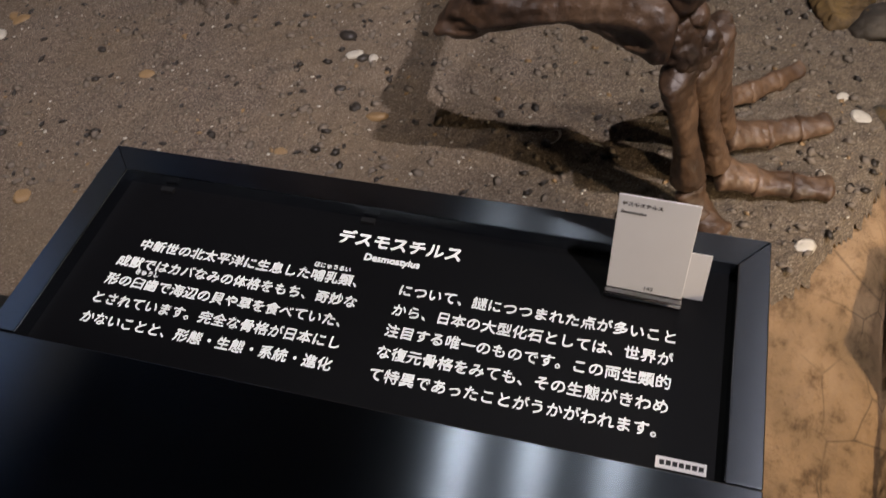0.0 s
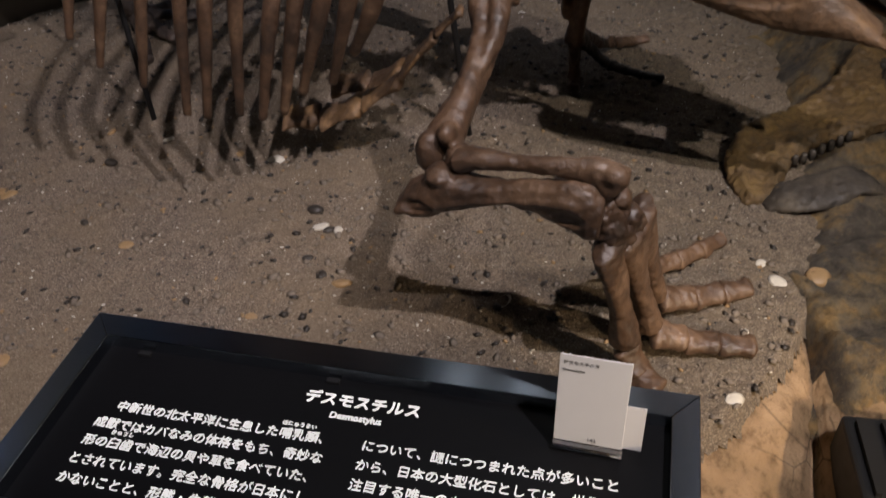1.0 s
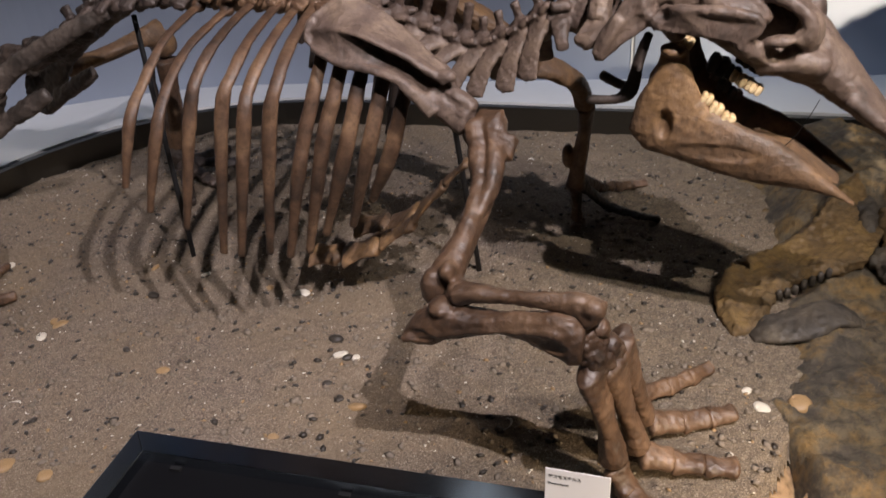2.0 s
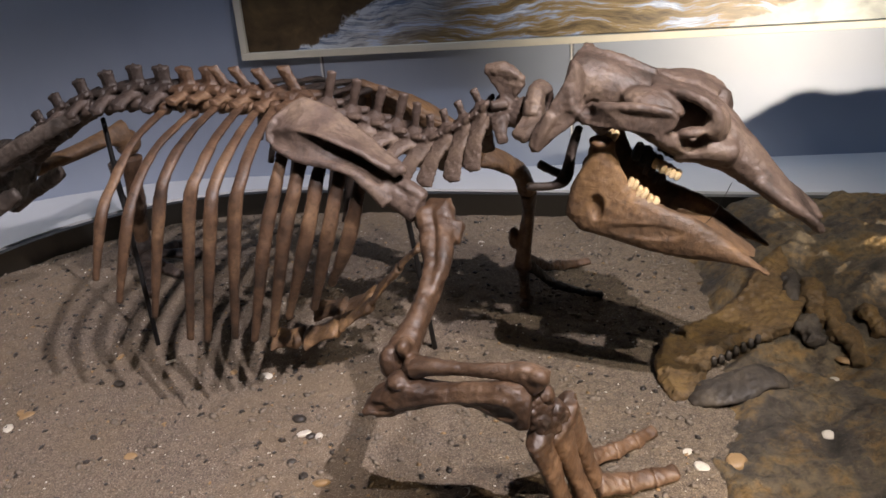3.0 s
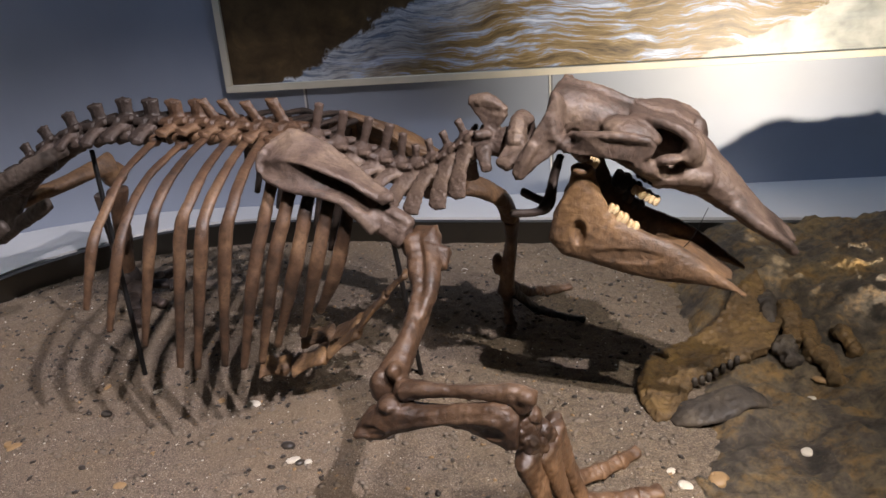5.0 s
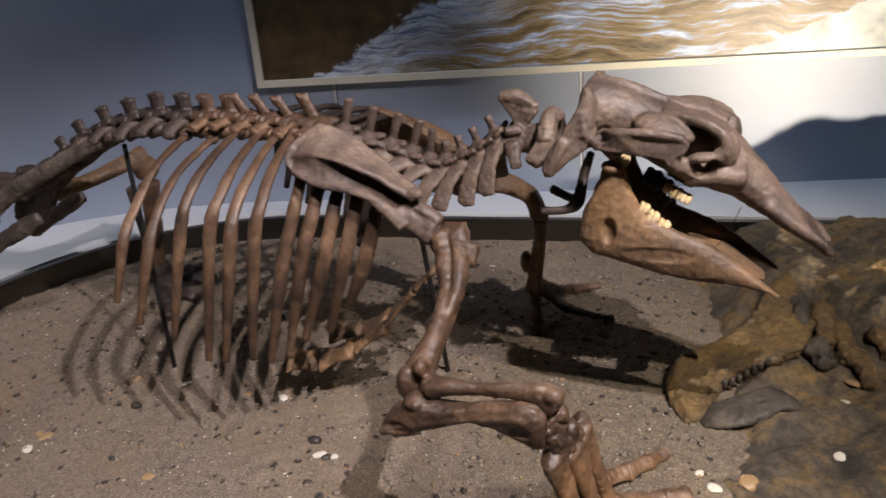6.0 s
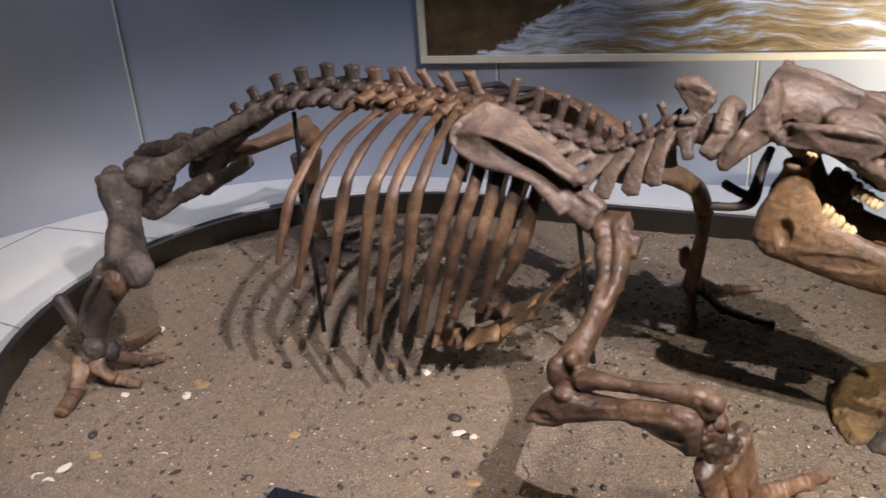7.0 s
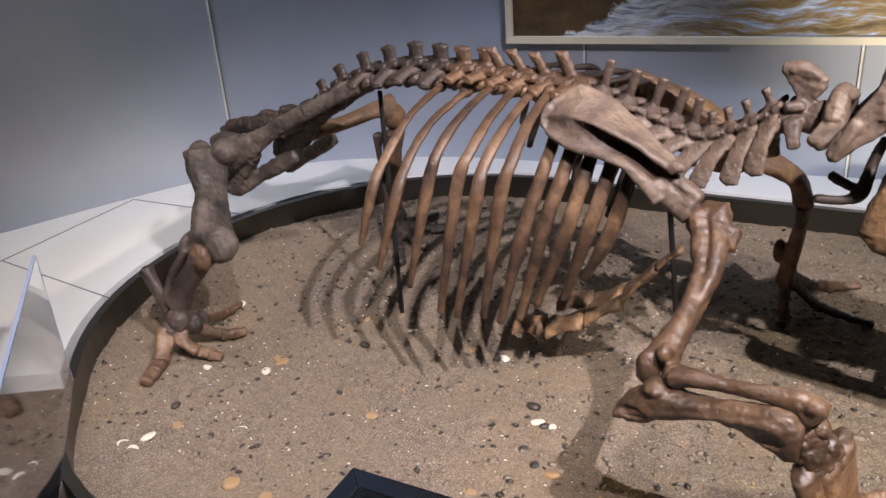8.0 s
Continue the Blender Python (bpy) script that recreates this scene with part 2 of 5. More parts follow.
# ---------------------------------------------------------------- mesh helpers
class Acc:
    """Collects vertices and faces of several closed pieces for one mesh."""

    def __init__(self):
        self.v, self.f = [], []

    def add(self, v, f):
        n = len(self.v)
        self.v += [tuple(p) for p in v]
        self.f += [tuple(i + n for i in q) for q in f]
        return self

    def box(self, lo, hi, m=None):
        v = [Vector((x, y, z)) for x in (lo[0], hi[0]) for y in (lo[1], hi[1]) for z in (lo[2], hi[2])]
        if m is not None:
            v = [m @ p for p in v]
        return self.add(v, [(0, 1, 3, 2), (4, 6, 7, 5), (0, 4, 5, 1), (2, 3, 7, 6), (0, 2, 6, 4), (1, 5, 7, 3)])

    def ball(self, c, r, m=None, seg=14, rings=9):
        r = (r, r, r) if isinstance(r, (int, float)) else r
        v = [Vector((0, 0, 1))]
        for i in range(1, rings):
            th = math.pi * i / rings
            v += [Vector((math.sin(th) * math.cos(2 * math.pi * j / seg), math.sin(th) * math.sin(2 * math.pi * j / seg), math.cos(th))) for j in range(seg)]
        v.append(Vector((0, 0, -1)))
        v = [Vector((p.x * r[0], p.y * r[1], p.z * r[2])) for p in v]
        if m is not None:
            v = [m @ p for p in v]
        v = [p + Vector(c) for p in v]
        f = [(0, 1 + j, 1 + (j + 1) % seg) for j in range(seg)]
        for i in range(rings - 2):
            a = 1 + i * seg
            f += [(a + j, a + seg + j, a + seg + (j + 1) % seg, a + (j + 1) % seg) for j in range(seg)]
        a = 1 + (rings - 2) * seg
        f += [(a + j, len(v) - 1, a + (j + 1) % seg) for j in range(seg)]
        return self.add(v, f)

    def tube(self, pts, radii, flat=1.0, side=None, seg=12, step=5, flute=0.08):
        """A tube along a smooth curve; radii per point; flat: thickness across `side`'s partner axis."""
        P = [Vector(p) for p in pts]
        n = len(P)
        path, rad = [], []
        for i in range(n - 1):
            p0, p1, p2, p3 = P[max(i - 1, 0)], P[i], P[i + 1], P[min(i + 2, n - 1)]
            for k in range(step):
                t = k / step
                path.append(0.5 * ((2 * p1) + (p2 - p0) * t + (2 * p0 - 5 * p1 + 4 * p2 - p3) * t * t + (3 * p1 - p0 - 3 * p2 + p3) * t ** 3))
                s = t * t * (3 - 2 * t)
                rad.append(radii[i] * (1 - s) + radii[i + 1] * s)
        path.append(P[-1])
        rad.append(radii[-1])
        ref = Vector(side) if side is not None else Vector((0.31, 0.9, 0.3))
        v, f = [], []
        for i, p in enumerate(path):
            t = (path[min(i + 1, len(path) - 1)] - path[max(i - 1, 0)]).normalized()
            x = (ref - t * ref.dot(t)).normalized()
            y = t.cross(x)
            f0 = i / len(path)
            for j in range(seg):
                th = 2 * math.pi * j / seg
                k = 1 + flute * (math.cos(2 * th + 0.9 + 2.2 * f0) + 0.8 * math.cos(3 * th + 3.1 * f0 + n))
                v.append(p + rad[i] * k * (x * math.cos(th) + y * flat * math.sin(th)))
        for i in range(len(path) - 1):
            a = i * seg
            f += [(a + j, a + (j + 1) % seg, a + seg + (j + 1) % seg, a + seg + j) for j in range(seg)]
        e0, e1 = len(v), len(v) + 1
        t0, t1 = (path[0] - path[1]).normalized(), (path[-1] - path[-2]).normalized()
        v += [path[0] + t0 * rad[0] * 0.45, path[-1] + t1 * rad[-1] * 0.45]
        a = (len(path) - 1) * seg
        f += [(e0, (j + 1) % seg, j) for j in range(seg)] + [(e1, a + j, a + (j + 1) % seg) for j in range(seg)]
        return self.add(v, f)

    def sheet(self, edge_a, edge_b, thick, rows=5, belly=0.0, step=4):
        """A curved slab between two edges of as many points; belly lifts its middle along its normal."""
        def fine(e):
            P = [Vector(p) for p in e]
            return [P[i].lerp(P[i + 1], k / step) for i in range(len(P) - 1) for k in range(step)] + [P[-1]]

        A, C = fine(edge_a), fine(edge_b)
        n = len(A)
        grid = [[A[i].lerp(C[i], r / rows) for i in range(n)] for r in range(rows + 1)]
        top, low = [], []
        for r in range(rows + 1):
            for i in range(n):
                du = grid[r][min(i + 1, n - 1)] - grid[r][max(i - 1, 0)]
                dw = grid[min(r + 1, rows)][i] - grid[max(r - 1, 0)][i]
                nv = du.cross(dw)
                nv = nv.normalized() if nv.length > 1e-9 else Vector((0, 0, 1))
                lift = belly * 4 * (r / rows) * (1 - r / rows)
                top.append(grid[r][i] + nv * (thick / 2 + lift))
                low.append(grid[r][i] - nv * (thick / 2 - lift))
        m = len(top)
        f = []
        for r in range(rows):
            for i in range(n - 1):
                q = (r * n + i, r * n + i + 1, (r + 1) * n + i + 1, (r + 1) * n + i)
                f += [q, tuple(m + k for k in reversed(q))]
        ring = list(range(n)) + [r * n + n - 1 for r in range(1, rows + 1)] + [rows * n + i for i in range(n - 2, -1, -1)] + [r * n for r in range(rows - 1, 0, -1)]
        f += [(p, q, m + q, m + p) for p, q in zip(ring, ring[1:] + ring[:1])]
        return self.add(top + low, f)

    def plate(self, outline, thick, normal):
        """A closed slab from a flat outline."""
        nv = Vector(normal).normalized() * thick / 2
        O = [Vector(p) for p in outline]
        n = len(O)
        return self.add([p + nv for p in O] + [p - nv for p in O], [tuple(range(n)), tuple(range(2 * n - 1, n - 1, -1))] + [(i, n + i, n + (i + 1) % n, (i + 1) % n) for i in range(n)])

    def loft(self, sections, b=0.0, seg=22, square=1.0):
        """A closed body through upright oval rings: (top a, top z, bottom a, bottom z, half width[, offset in b])."""
        v, f = [], []
        for q in sections:
            off = b + (q[5] if len(q) > 5 else 0.0)
            mid = Vector(((q[0] + q[2]) / 2, off, (q[1] + q[3]) / 2))
            up = Vector(((q[0] - q[2]) / 2, 0, (q[1] - q[3]) / 2))
            for j in range(seg):
                t = 2 * math.pi * j / seg
                c, d = math.cos(t), math.sin(t)
                c, d = math.copysign(abs(c) ** square, c), math.copysign(abs(d) ** square, d)
                v.append(mid + up * c + Vector((0, q[4] * d, 0)))
        n = len(sections)
        for i in range(n - 1):
            k = i * seg
            f += [(k + j, k + (j + 1) % seg, k + seg + (j + 1) % seg, k + seg + j) for j in range(seg)]
        f += [tuple(reversed(range(seg))), tuple(range((n - 1) * seg, n * seg))]
        return self.add(v, f)

    def mesh(self, name, smooth=False):
        me = bpy.data.meshes.new(name)
        me.from_pydata(self.v, [], self.f)
        bm = bmesh.new()
        bm.from_mesh(me)
        bmesh.ops.recalc_face_normals(bm, faces=bm.faces)
        bm.to_mesh(me)
        bm.free()
        if smooth:
            me.polygons.foreach_set("use_smooth", [True] * len(me.polygons))
        return me


def roughen(me, amp, freq, seed=0.0):
    """Pushes the skin in and out: soft lumps, sharp crests and small pits."""
    n = len(me.vertices)
    co, no = np.empty(n * 3), np.empty(n * 3)
    me.vertices.foreach_get("co", co)
    me.vertices.foreach_get("normal", no)
    co, no = co.reshape(-1, 3), no.reshape(-1, 3)
    s = Vector((seed, 0.7 * seed, 0))
    d = []
    for p in co:
        q = Vector(p)
        crest = 1 - 2.2 * abs(noise.noise(q * freq * 0.8 + s))
        d.append(0.6 * noise.noise(q * freq * 0.5 + s) + 0.25 * crest + 0.5 * noise.noise(q * freq * 3.0))
    me.vertices.foreach_set("co", (co + no * (np.array(d) * amp)[:, None]).ravel())
    me.update()
    return me


def dent(me, hollows):
    """Presses hollows into a skin: centre, radii of reach, push."""
    for v in me.vertices:
        for c, r, push in hollows:
            d = v.co - Vector(c)
            q = (d.x / r[0]) ** 2 + (d.y / r[1]) ** 2 + (d.z / r[2]) ** 2
            if q < 1:
                v.co += Vector(push) * (1 - q * q)
    me.update()


def sculpt(acc, name, voxel=0.006, smooth=5, amp=0.003, freq=25, seed=0.0, hollows=()):
    """Fuses the pieces of acc into one skin, softens it, presses hollows in and gives it a rough face."""
    tmp = new("tmp", acc.mesh("tmp"))
    r = tmp.modifiers.new("remesh", "REMESH")
    r.mode, r.voxel_size, r.use_smooth_shade = "VOXEL", voxel, True
    s = tmp.modifiers.new("smooth", "SMOOTH")
    s.factor, s.iterations = 0.5, smooth
    me = bpy.data.meshes.new_from_object(tmp.evaluated_get(bpy.context.evaluated_depsgraph_get()))
    me.name = name
    old = tmp.data
    bpy.data.objects.remove(tmp)
    bpy.data.meshes.remove(old)
    me.materials.clear()
    me.polygons.foreach_set("use_smooth", [True] * len(me.polygons))
    if hollows:
        dent(me, hollows)
    return roughen(me, amp, freq, seed) if amp else me


def part(name, me, material, parent=None, label="", m=None):
    if isinstance(me, Acc):
        me = me.mesh(name)
    if material is not None and not me.materials:
        me.materials.append(material)
    ob = new(name, me)
    if parent is not None:
        ob.parent = parent
    if m is not None:
        ob.matrix_basis = m
    if label:
        ob["label"] = label
    return ob


def thing(name, m, label, category, group="", kind=""):
    ob = new(name)
    ob.empty_display_size = 0.1
    ob.matrix_basis = m
    return tagged(ob, label, category, group, kind)


def structure(name, me, material, m=None, label=""):
    ob = part(name, me, material, None, label, m)
    return tagged(ob, label, "", "", "structure")


def bevelled(me, width, segments=2):
    bm = bmesh.new()
    bm.from_mesh(me)
    bmesh.ops.bevel(bm, geom=list(bm.edges), offset=width, segments=segments, affect="EDGES", profile=0.5)
    bm.to_mesh(me)
    bm.free()
    return me


def smoothstep(a, b, x):
    t = min(max((x - a) / (b - a), 0.0), 1.0)
    return t * t * (3 - 2 * t)


# ---------------------------------------------------------------- the setting
CU, CV, RAD, RIM = -1.2, 1.86, 1.19, 0.10     # left end of the bed: centre, radius; height of its rim
BACK = 3.05


def bed_edge(u):
    """Front edge of the sand beside the steel panel, where the bed breaks off."""
    pts = [(-9, 0.90), (0.22, 0.90), (0.26, 0.945), (0.32, 1.01), (0.37, 1.10), (0.43, 1.19), (0.47, 1.30), (0.50, 1.42), (9, 1.42)]
    for (a, b), (c, d) in zip(pts, pts[1:]):
        if a <= u <= c:
            return b + (d - b) * (u - a) / (c - a)
    return 1.42


def sand_z(u, v):
    p = Vector((u, v, 0.0))
    z = 0.010 * noise.noise(p * 2.0) + 0.006 * noise.noise(p * 7) + 0.005 * noise.noise(p * 19 + Vector((3, 1, 0))) + 0.0035 * noise.noise(p * 48)
    return z


def rock_z(u, v):
    """The model of the dig: a low mound that falls off to the floor at its front."""
    p = Vector((u, v, 0.0))
    e = v - (1.16 + 0.10 * noise.noise(Vector((u * 3, 0.0, 7.0))) + 0.32 * smoothstep(0.55, 0.40, u))
    # last term: an added rise out of view that throws wall_spot's shadow edge
    top = 0.015 + 0.13 * smoothstep(1.9, 2.55, v) * smoothstep(0.35, 0.75, u) + 0.05 * smoothstep(0.8, 1.2, u) + 0.085 * smoothstep(1.16, 1.40, u) * smoothstep(2.0, 2.4, v)
    top += 0.035 * noise.noise(p * 5) + 0.030 * (0.45 - abs(noise.noise(p * 9 + Vector((5, 2, 0))))) + 0.020 * noise.noise(p * 13) + 0.014 * noise.noise(p * 33) + 0.010 * abs(noise.noise(p * 60))
    fall = smoothstep(0.06, -0.10, e)
    return top - 0.14 * fall


def grid_mesh(name, u0, u1, v0, v1, step, zf, inside, uneven=0.0):
    nu, nv = int((u1 - u0) / step), int((v1 - v0) / step)
    idx, v, f = {}, [], []
    for i in range(nu + 1):
        for j in range(nv + 1):
            u, w = u0 + i * step, v0 + j * step
            idx[i, j] = len(v)
            v.append((u, w, zf(u, w)))
    for i in range(nu):
        for j in range(nv):
            if inside(u0 + (i + 0.5) * step, v0 + (j + 0.5) * step):
                f.append((idx[i, j], idx[i + 1, j], idx[i + 1, j + 1], idx[i, j + 1]))
    me = bpy.data.meshes.new(name)
    me.from_pydata(v, [], f)
    bm = bmesh.new()
    bm.from_mesh(me)
    bmesh.ops.delete(bm, geom=[x for x in bm.verts if not x.link_faces], context="VERTS")
    bm.to_mesh(me)
    bm.free()
    me.polygons.foreach_set("use_smooth", [True] * len(me.polygons))
    return me


def end_radius(u, v):
    """The rounded end widens a little towards the front."""
    ang = math.degrees(math.atan2(CV - v, CU - u))
    return RAD + 0.10 * smoothstep(42, 75, ang)


def in_bed(u, v):
    if v > BACK + 0.01:
        return False
    if u < CU:
        return math.hypot(u - CU, v - CV) < end_radius(u, v) + 0.012
    if u < -0.94:
        return v > CV - RAD - 0.10
    return v > bed_edge(u) + 0.012 * noise.noise(Vector((u * 40, v * 40, 0)))


def sand_height(u, v):
    edge = v - bed_edge(u)
    drop = 0.0
    if u > 0.22:
        drop = 0.05 * smoothstep(0.05, -0.01, edge)
    return sand_z(u, v) - drop


structure("sand_bed", grid_mesh("sand_bed", -2.45, 0.62, 0.55, 3.10, 0.009, sand_height, lambda u, v: in_bed(u, v) and u < 0.60), SAND, EXHIBIT,
          "dark grey-brown gritty sand scattered with shells and pebbles")


def rock_shift(u, v):
    return rock_z(u, v) - 0.05 * smoothstep(0.62, 0.45, u) * smoothstep(1.3, 1.6, v)


structure("excavation_rock", grid_mesh("excavation_rock", 0.36, 2.3, 1.0, 2.86, 0.0125, rock_shift, lambda u, v: v > 1.10 + 0.05 * noise.noise(Vector((u * 6, 0, 2)))), ROCK, EXHIBIT,
          "brown and ochre modelled rock of a dig")
def plaster_z(u, v):
    p = Vector((u, v, 0.0))
    e = max(0.0, (bed_edge(u) if u < 0.5 else 1.22) - v)
    z = -0.05 - 0.32 * e + 0.020 * noise.noise(p * 5) + 0.010 * noise.noise(p * 14) + 0.004 * noise.noise(p * 40)
    ridge = smoothstep(0.10, 0.0, abs(u - 0.56 - 0.25 * (v - 1.0)))
    return z + 0.035 * ridge * smoothstep(0.6, 1.1, v) + 0.006 * abs(noise.noise(p * 30))


structure("plaster_slope", grid_mesh("plaster_slope", 0.20, 2.3, 0.20, 1.46, 0.0125, plaster_z, lambda u, v: v < bed_edge(u) + 0.12 and (u < 0.52 or v < 1.30)), PLASTER, EXHIBIT,
          "tan plaster slope below the edge of the sand")


def ribbon(name, line, z0, z1, thick, material, label):
    """An upright band of some thickness along a plan line."""
    acc = Acc()
    n = len(line)
    out = []
    for i, (u, v) in enumerate(line):
        du, dv = line[min(i + 1, n - 1)][0] - line[max(i - 1, 0)][0], line[min(i + 1, n - 1)][1] - line[max(i - 1, 0)][1]
        l = math.hypot(du, dv)
        out.append((u - dv / l * thick, v + du / l * thick))
    v = [(u, w, z) for z in (z0, z1) for u, w in line] + [(u, w, z) for z in (z0, z1) for u, w in out]
    f = []
    for i in range(n - 1):
        f += [(i, i + 1, n + i + 1, n + i), (2 * n + i, 3 * n + i, 3 * n + i + 1, 2 * n + i + 1), (n + i, n + i + 1, 3 * n + i + 1, 3 * n + i), (i, 2 * n + i, 2 * n + i + 1, i + 1)]
    f += [(0, n, 3 * n, 2 * n), (n - 1, 3 * n - 1, 4 * n - 1, 2 * n - 1)]
    acc.add(v, f)
    return structure(name, acc, material, EXHIBIT, label)


rim_line = [(u, BACK) for u in (2.3, 1.2, 0.4, -0.4)]
for k in range(90, 271, 5):
    c, s = math.cos(radians(k)), math.sin(radians(k))
    r = end_radius(CU + c, CV + s)
    rim_line.append((CU + r * c, CV + r * s))
rim_line.append((-0.935, CV - RAD - 0.10))
rim_line = rim_line[::-1]
ribbon("bed_rim", rim_line, -0.04, RIM, -0.03, STEEL_DARK, "dark brushed steel rim round the sand")


def catmull(pts, step=8):
    out = []
    n = len(pts)
    P = [Vector((*p, 0)) for p in pts]
    for i in range(n - 1):
        p0, p1, p2, p3 = P[max(i - 1, 0)], P[i], P[i + 1], P[min(i + 2, n - 1)]
        for k in range(step):
            t = k / step
            q = 0.5 * ((2 * p1) + (p2 - p0) * t + (2 * p0 - 5 * p1 + 4 * p2 - p3) * t * t + (3 * p1 - p0 - 3 * p2 + p3) * t ** 3)
            out.append((q.x, q.y))
    return out + [pts[-1]]


def back_v(u):
    return 3.41 + 0.128 * u


wall_line = catmull([(-4.6, -1.6), (-4.1, 0.1), (-3.62, 1.0), (-3.27, 1.69), (-2.93, 2.38), (-2.62, 2.78), (-2.25, 3.02), (-1.8, back_v(-1.8)), (-1.2, back_v(-1.2)), (0.0, back_v(0)), (1.5, back_v(1.5)), (4.0, back_v(4.0))])
ribbon("wall_back", wall_line[::-1], 0.0, 3.0, -0.12, WALL, "curved grey-white painted museum wall")

# raised white deck between the rim and the wall
deck = Acc()
dv, df = [], []
inner = []
for k in range(225, 89, -5):
    c, s = math.cos(radians(k)), math.sin(radians(k))
    r = end_radius(CU + c, CV + s) + 0.031
    inner.append((CU + r * c, CV + r * s))
inner += [(-0.4, BACK + 0.031), (0.4, BACK + 0.031), (1.2, BACK + 0.031), (2.3, BACK + 0.031)]
outer_all = wall_line
for i, p in enumerate(inner):
    t = i / (len(inner) - 1)
    q = outer_all[min(int(t * (len(outer_all) - 1) * 0.93) + 6, len(outer_all) - 1)]
    dv += [(p[0], p[1], RIM), (q[0], q[1], RIM), (p[0], p[1], RIM - 0.06), (q[0], q[1], RIM - 0.06)]
for i in range(len(inner) - 1):
    a, b = 4 * i, 4 * i + 4
    df += [(a, b, b + 1, a + 1), (a + 2, a + 3, b + 3, b + 2), (a, a + 2, b + 2, b), (a + 1, b + 1, b + 3, a + 3)]
df += [(0, 1, 3, 2), (len(dv) - 4, len(dv) - 2, len(dv) - 1, len(dv) - 3)]
deck.add(dv, df)
deck_ob = structure("deck", deck, DECK, EXHIBIT, "white laminate deck round the sand bed")


def strip(p, q, z, w, material, name, parent):
    a, b = Vector((*p, z)), Vector((*q, z))
    d = (b - a).normalized()
    s = Vector((-d.y, d.x, 0)) * w / 2
    acc = Acc()
    acc.add([a + s, b + s, b - s, a - s] + [x + Vector((0, 0, 0.0015)) for x in (a + s, b + s, b - s, a - s)], [(0, 1, 2, 3), (7, 6, 5, 4), (0, 4, 5, 1), (1, 5, 6, 2), (2, 6, 7, 3), (3, 7, 4, 0)])
    return part(name, acc, material, parent)


for p, q in (((-3.0, 1.5), (-2.99, 2.2)), ((-2.99, 2.2), (-2.33, 2.22)), ((-3.0, 1.5), (-2.3, 1.42)), ((-3.0, 1.5), (-3.02, 0.4))):
    strip(p, q, RIM + 0.0005, 0.005, JOINT, "deck_joint", deck_ob)

# museum floor, ceiling and the dark room behind the camera
structure("floor", Acc().box((-6, -4.5, -0.62), (6, 5, -0.55)), DARK_ROOM, EXHIBIT, "dark museum floor")
structure("ceiling", Acc().box((-6, -4.5, 3.0), (6, 5, 3.1)), DARK_ROOM, EXHIBIT, "dark museum ceiling")
structure("wall_front", Acc().box((-6, -4.6, -0.6), (6, -4.5, 3.0)), DARK_ROOM, EXHIBIT, "dark museum wall")
structure("wall_side", Acc().box((5.9, -4.5, -0.6), (6.0, 5, 3.0)), DARK_ROOM, EXHIBIT, "dark museum wall")
structure("wall_far_side", Acc().box((-6.0, -4.5, -0.6), (-5.9, 5, 3.0)), DARK_ROOM, EXHIBIT, "dark museum wall")

# wall seams: slim aluminium joints between the wall panels
wall_ob = bpy.data.objects["wall_back"]
for u, v, ang in ((-1.14, back_v(-1.14), 7.3), (-0.025, back_v(-0.025), 7.3), (-2.735, 2.655, 50)):
    m = pose(u, v, 0, 0, 0, ang)
    part("wall_joint", Acc().box((-0.010, -0.006, RIM), (-0.002, 0.004, 3.0), m), ROD_METAL, wall_ob)
    part("wall_joint", Acc().box((-0.002, -0.003, RIM), (0.006, 0.004, 3.0), m), JOINT, wall_ob)


# ---------------------------------------------------------------- mounted skeleton
skeleton = thing("mounted_skeleton", BODY, "brown varnished cast skeleton of a heavy mammal standing on sand", "skeleton")

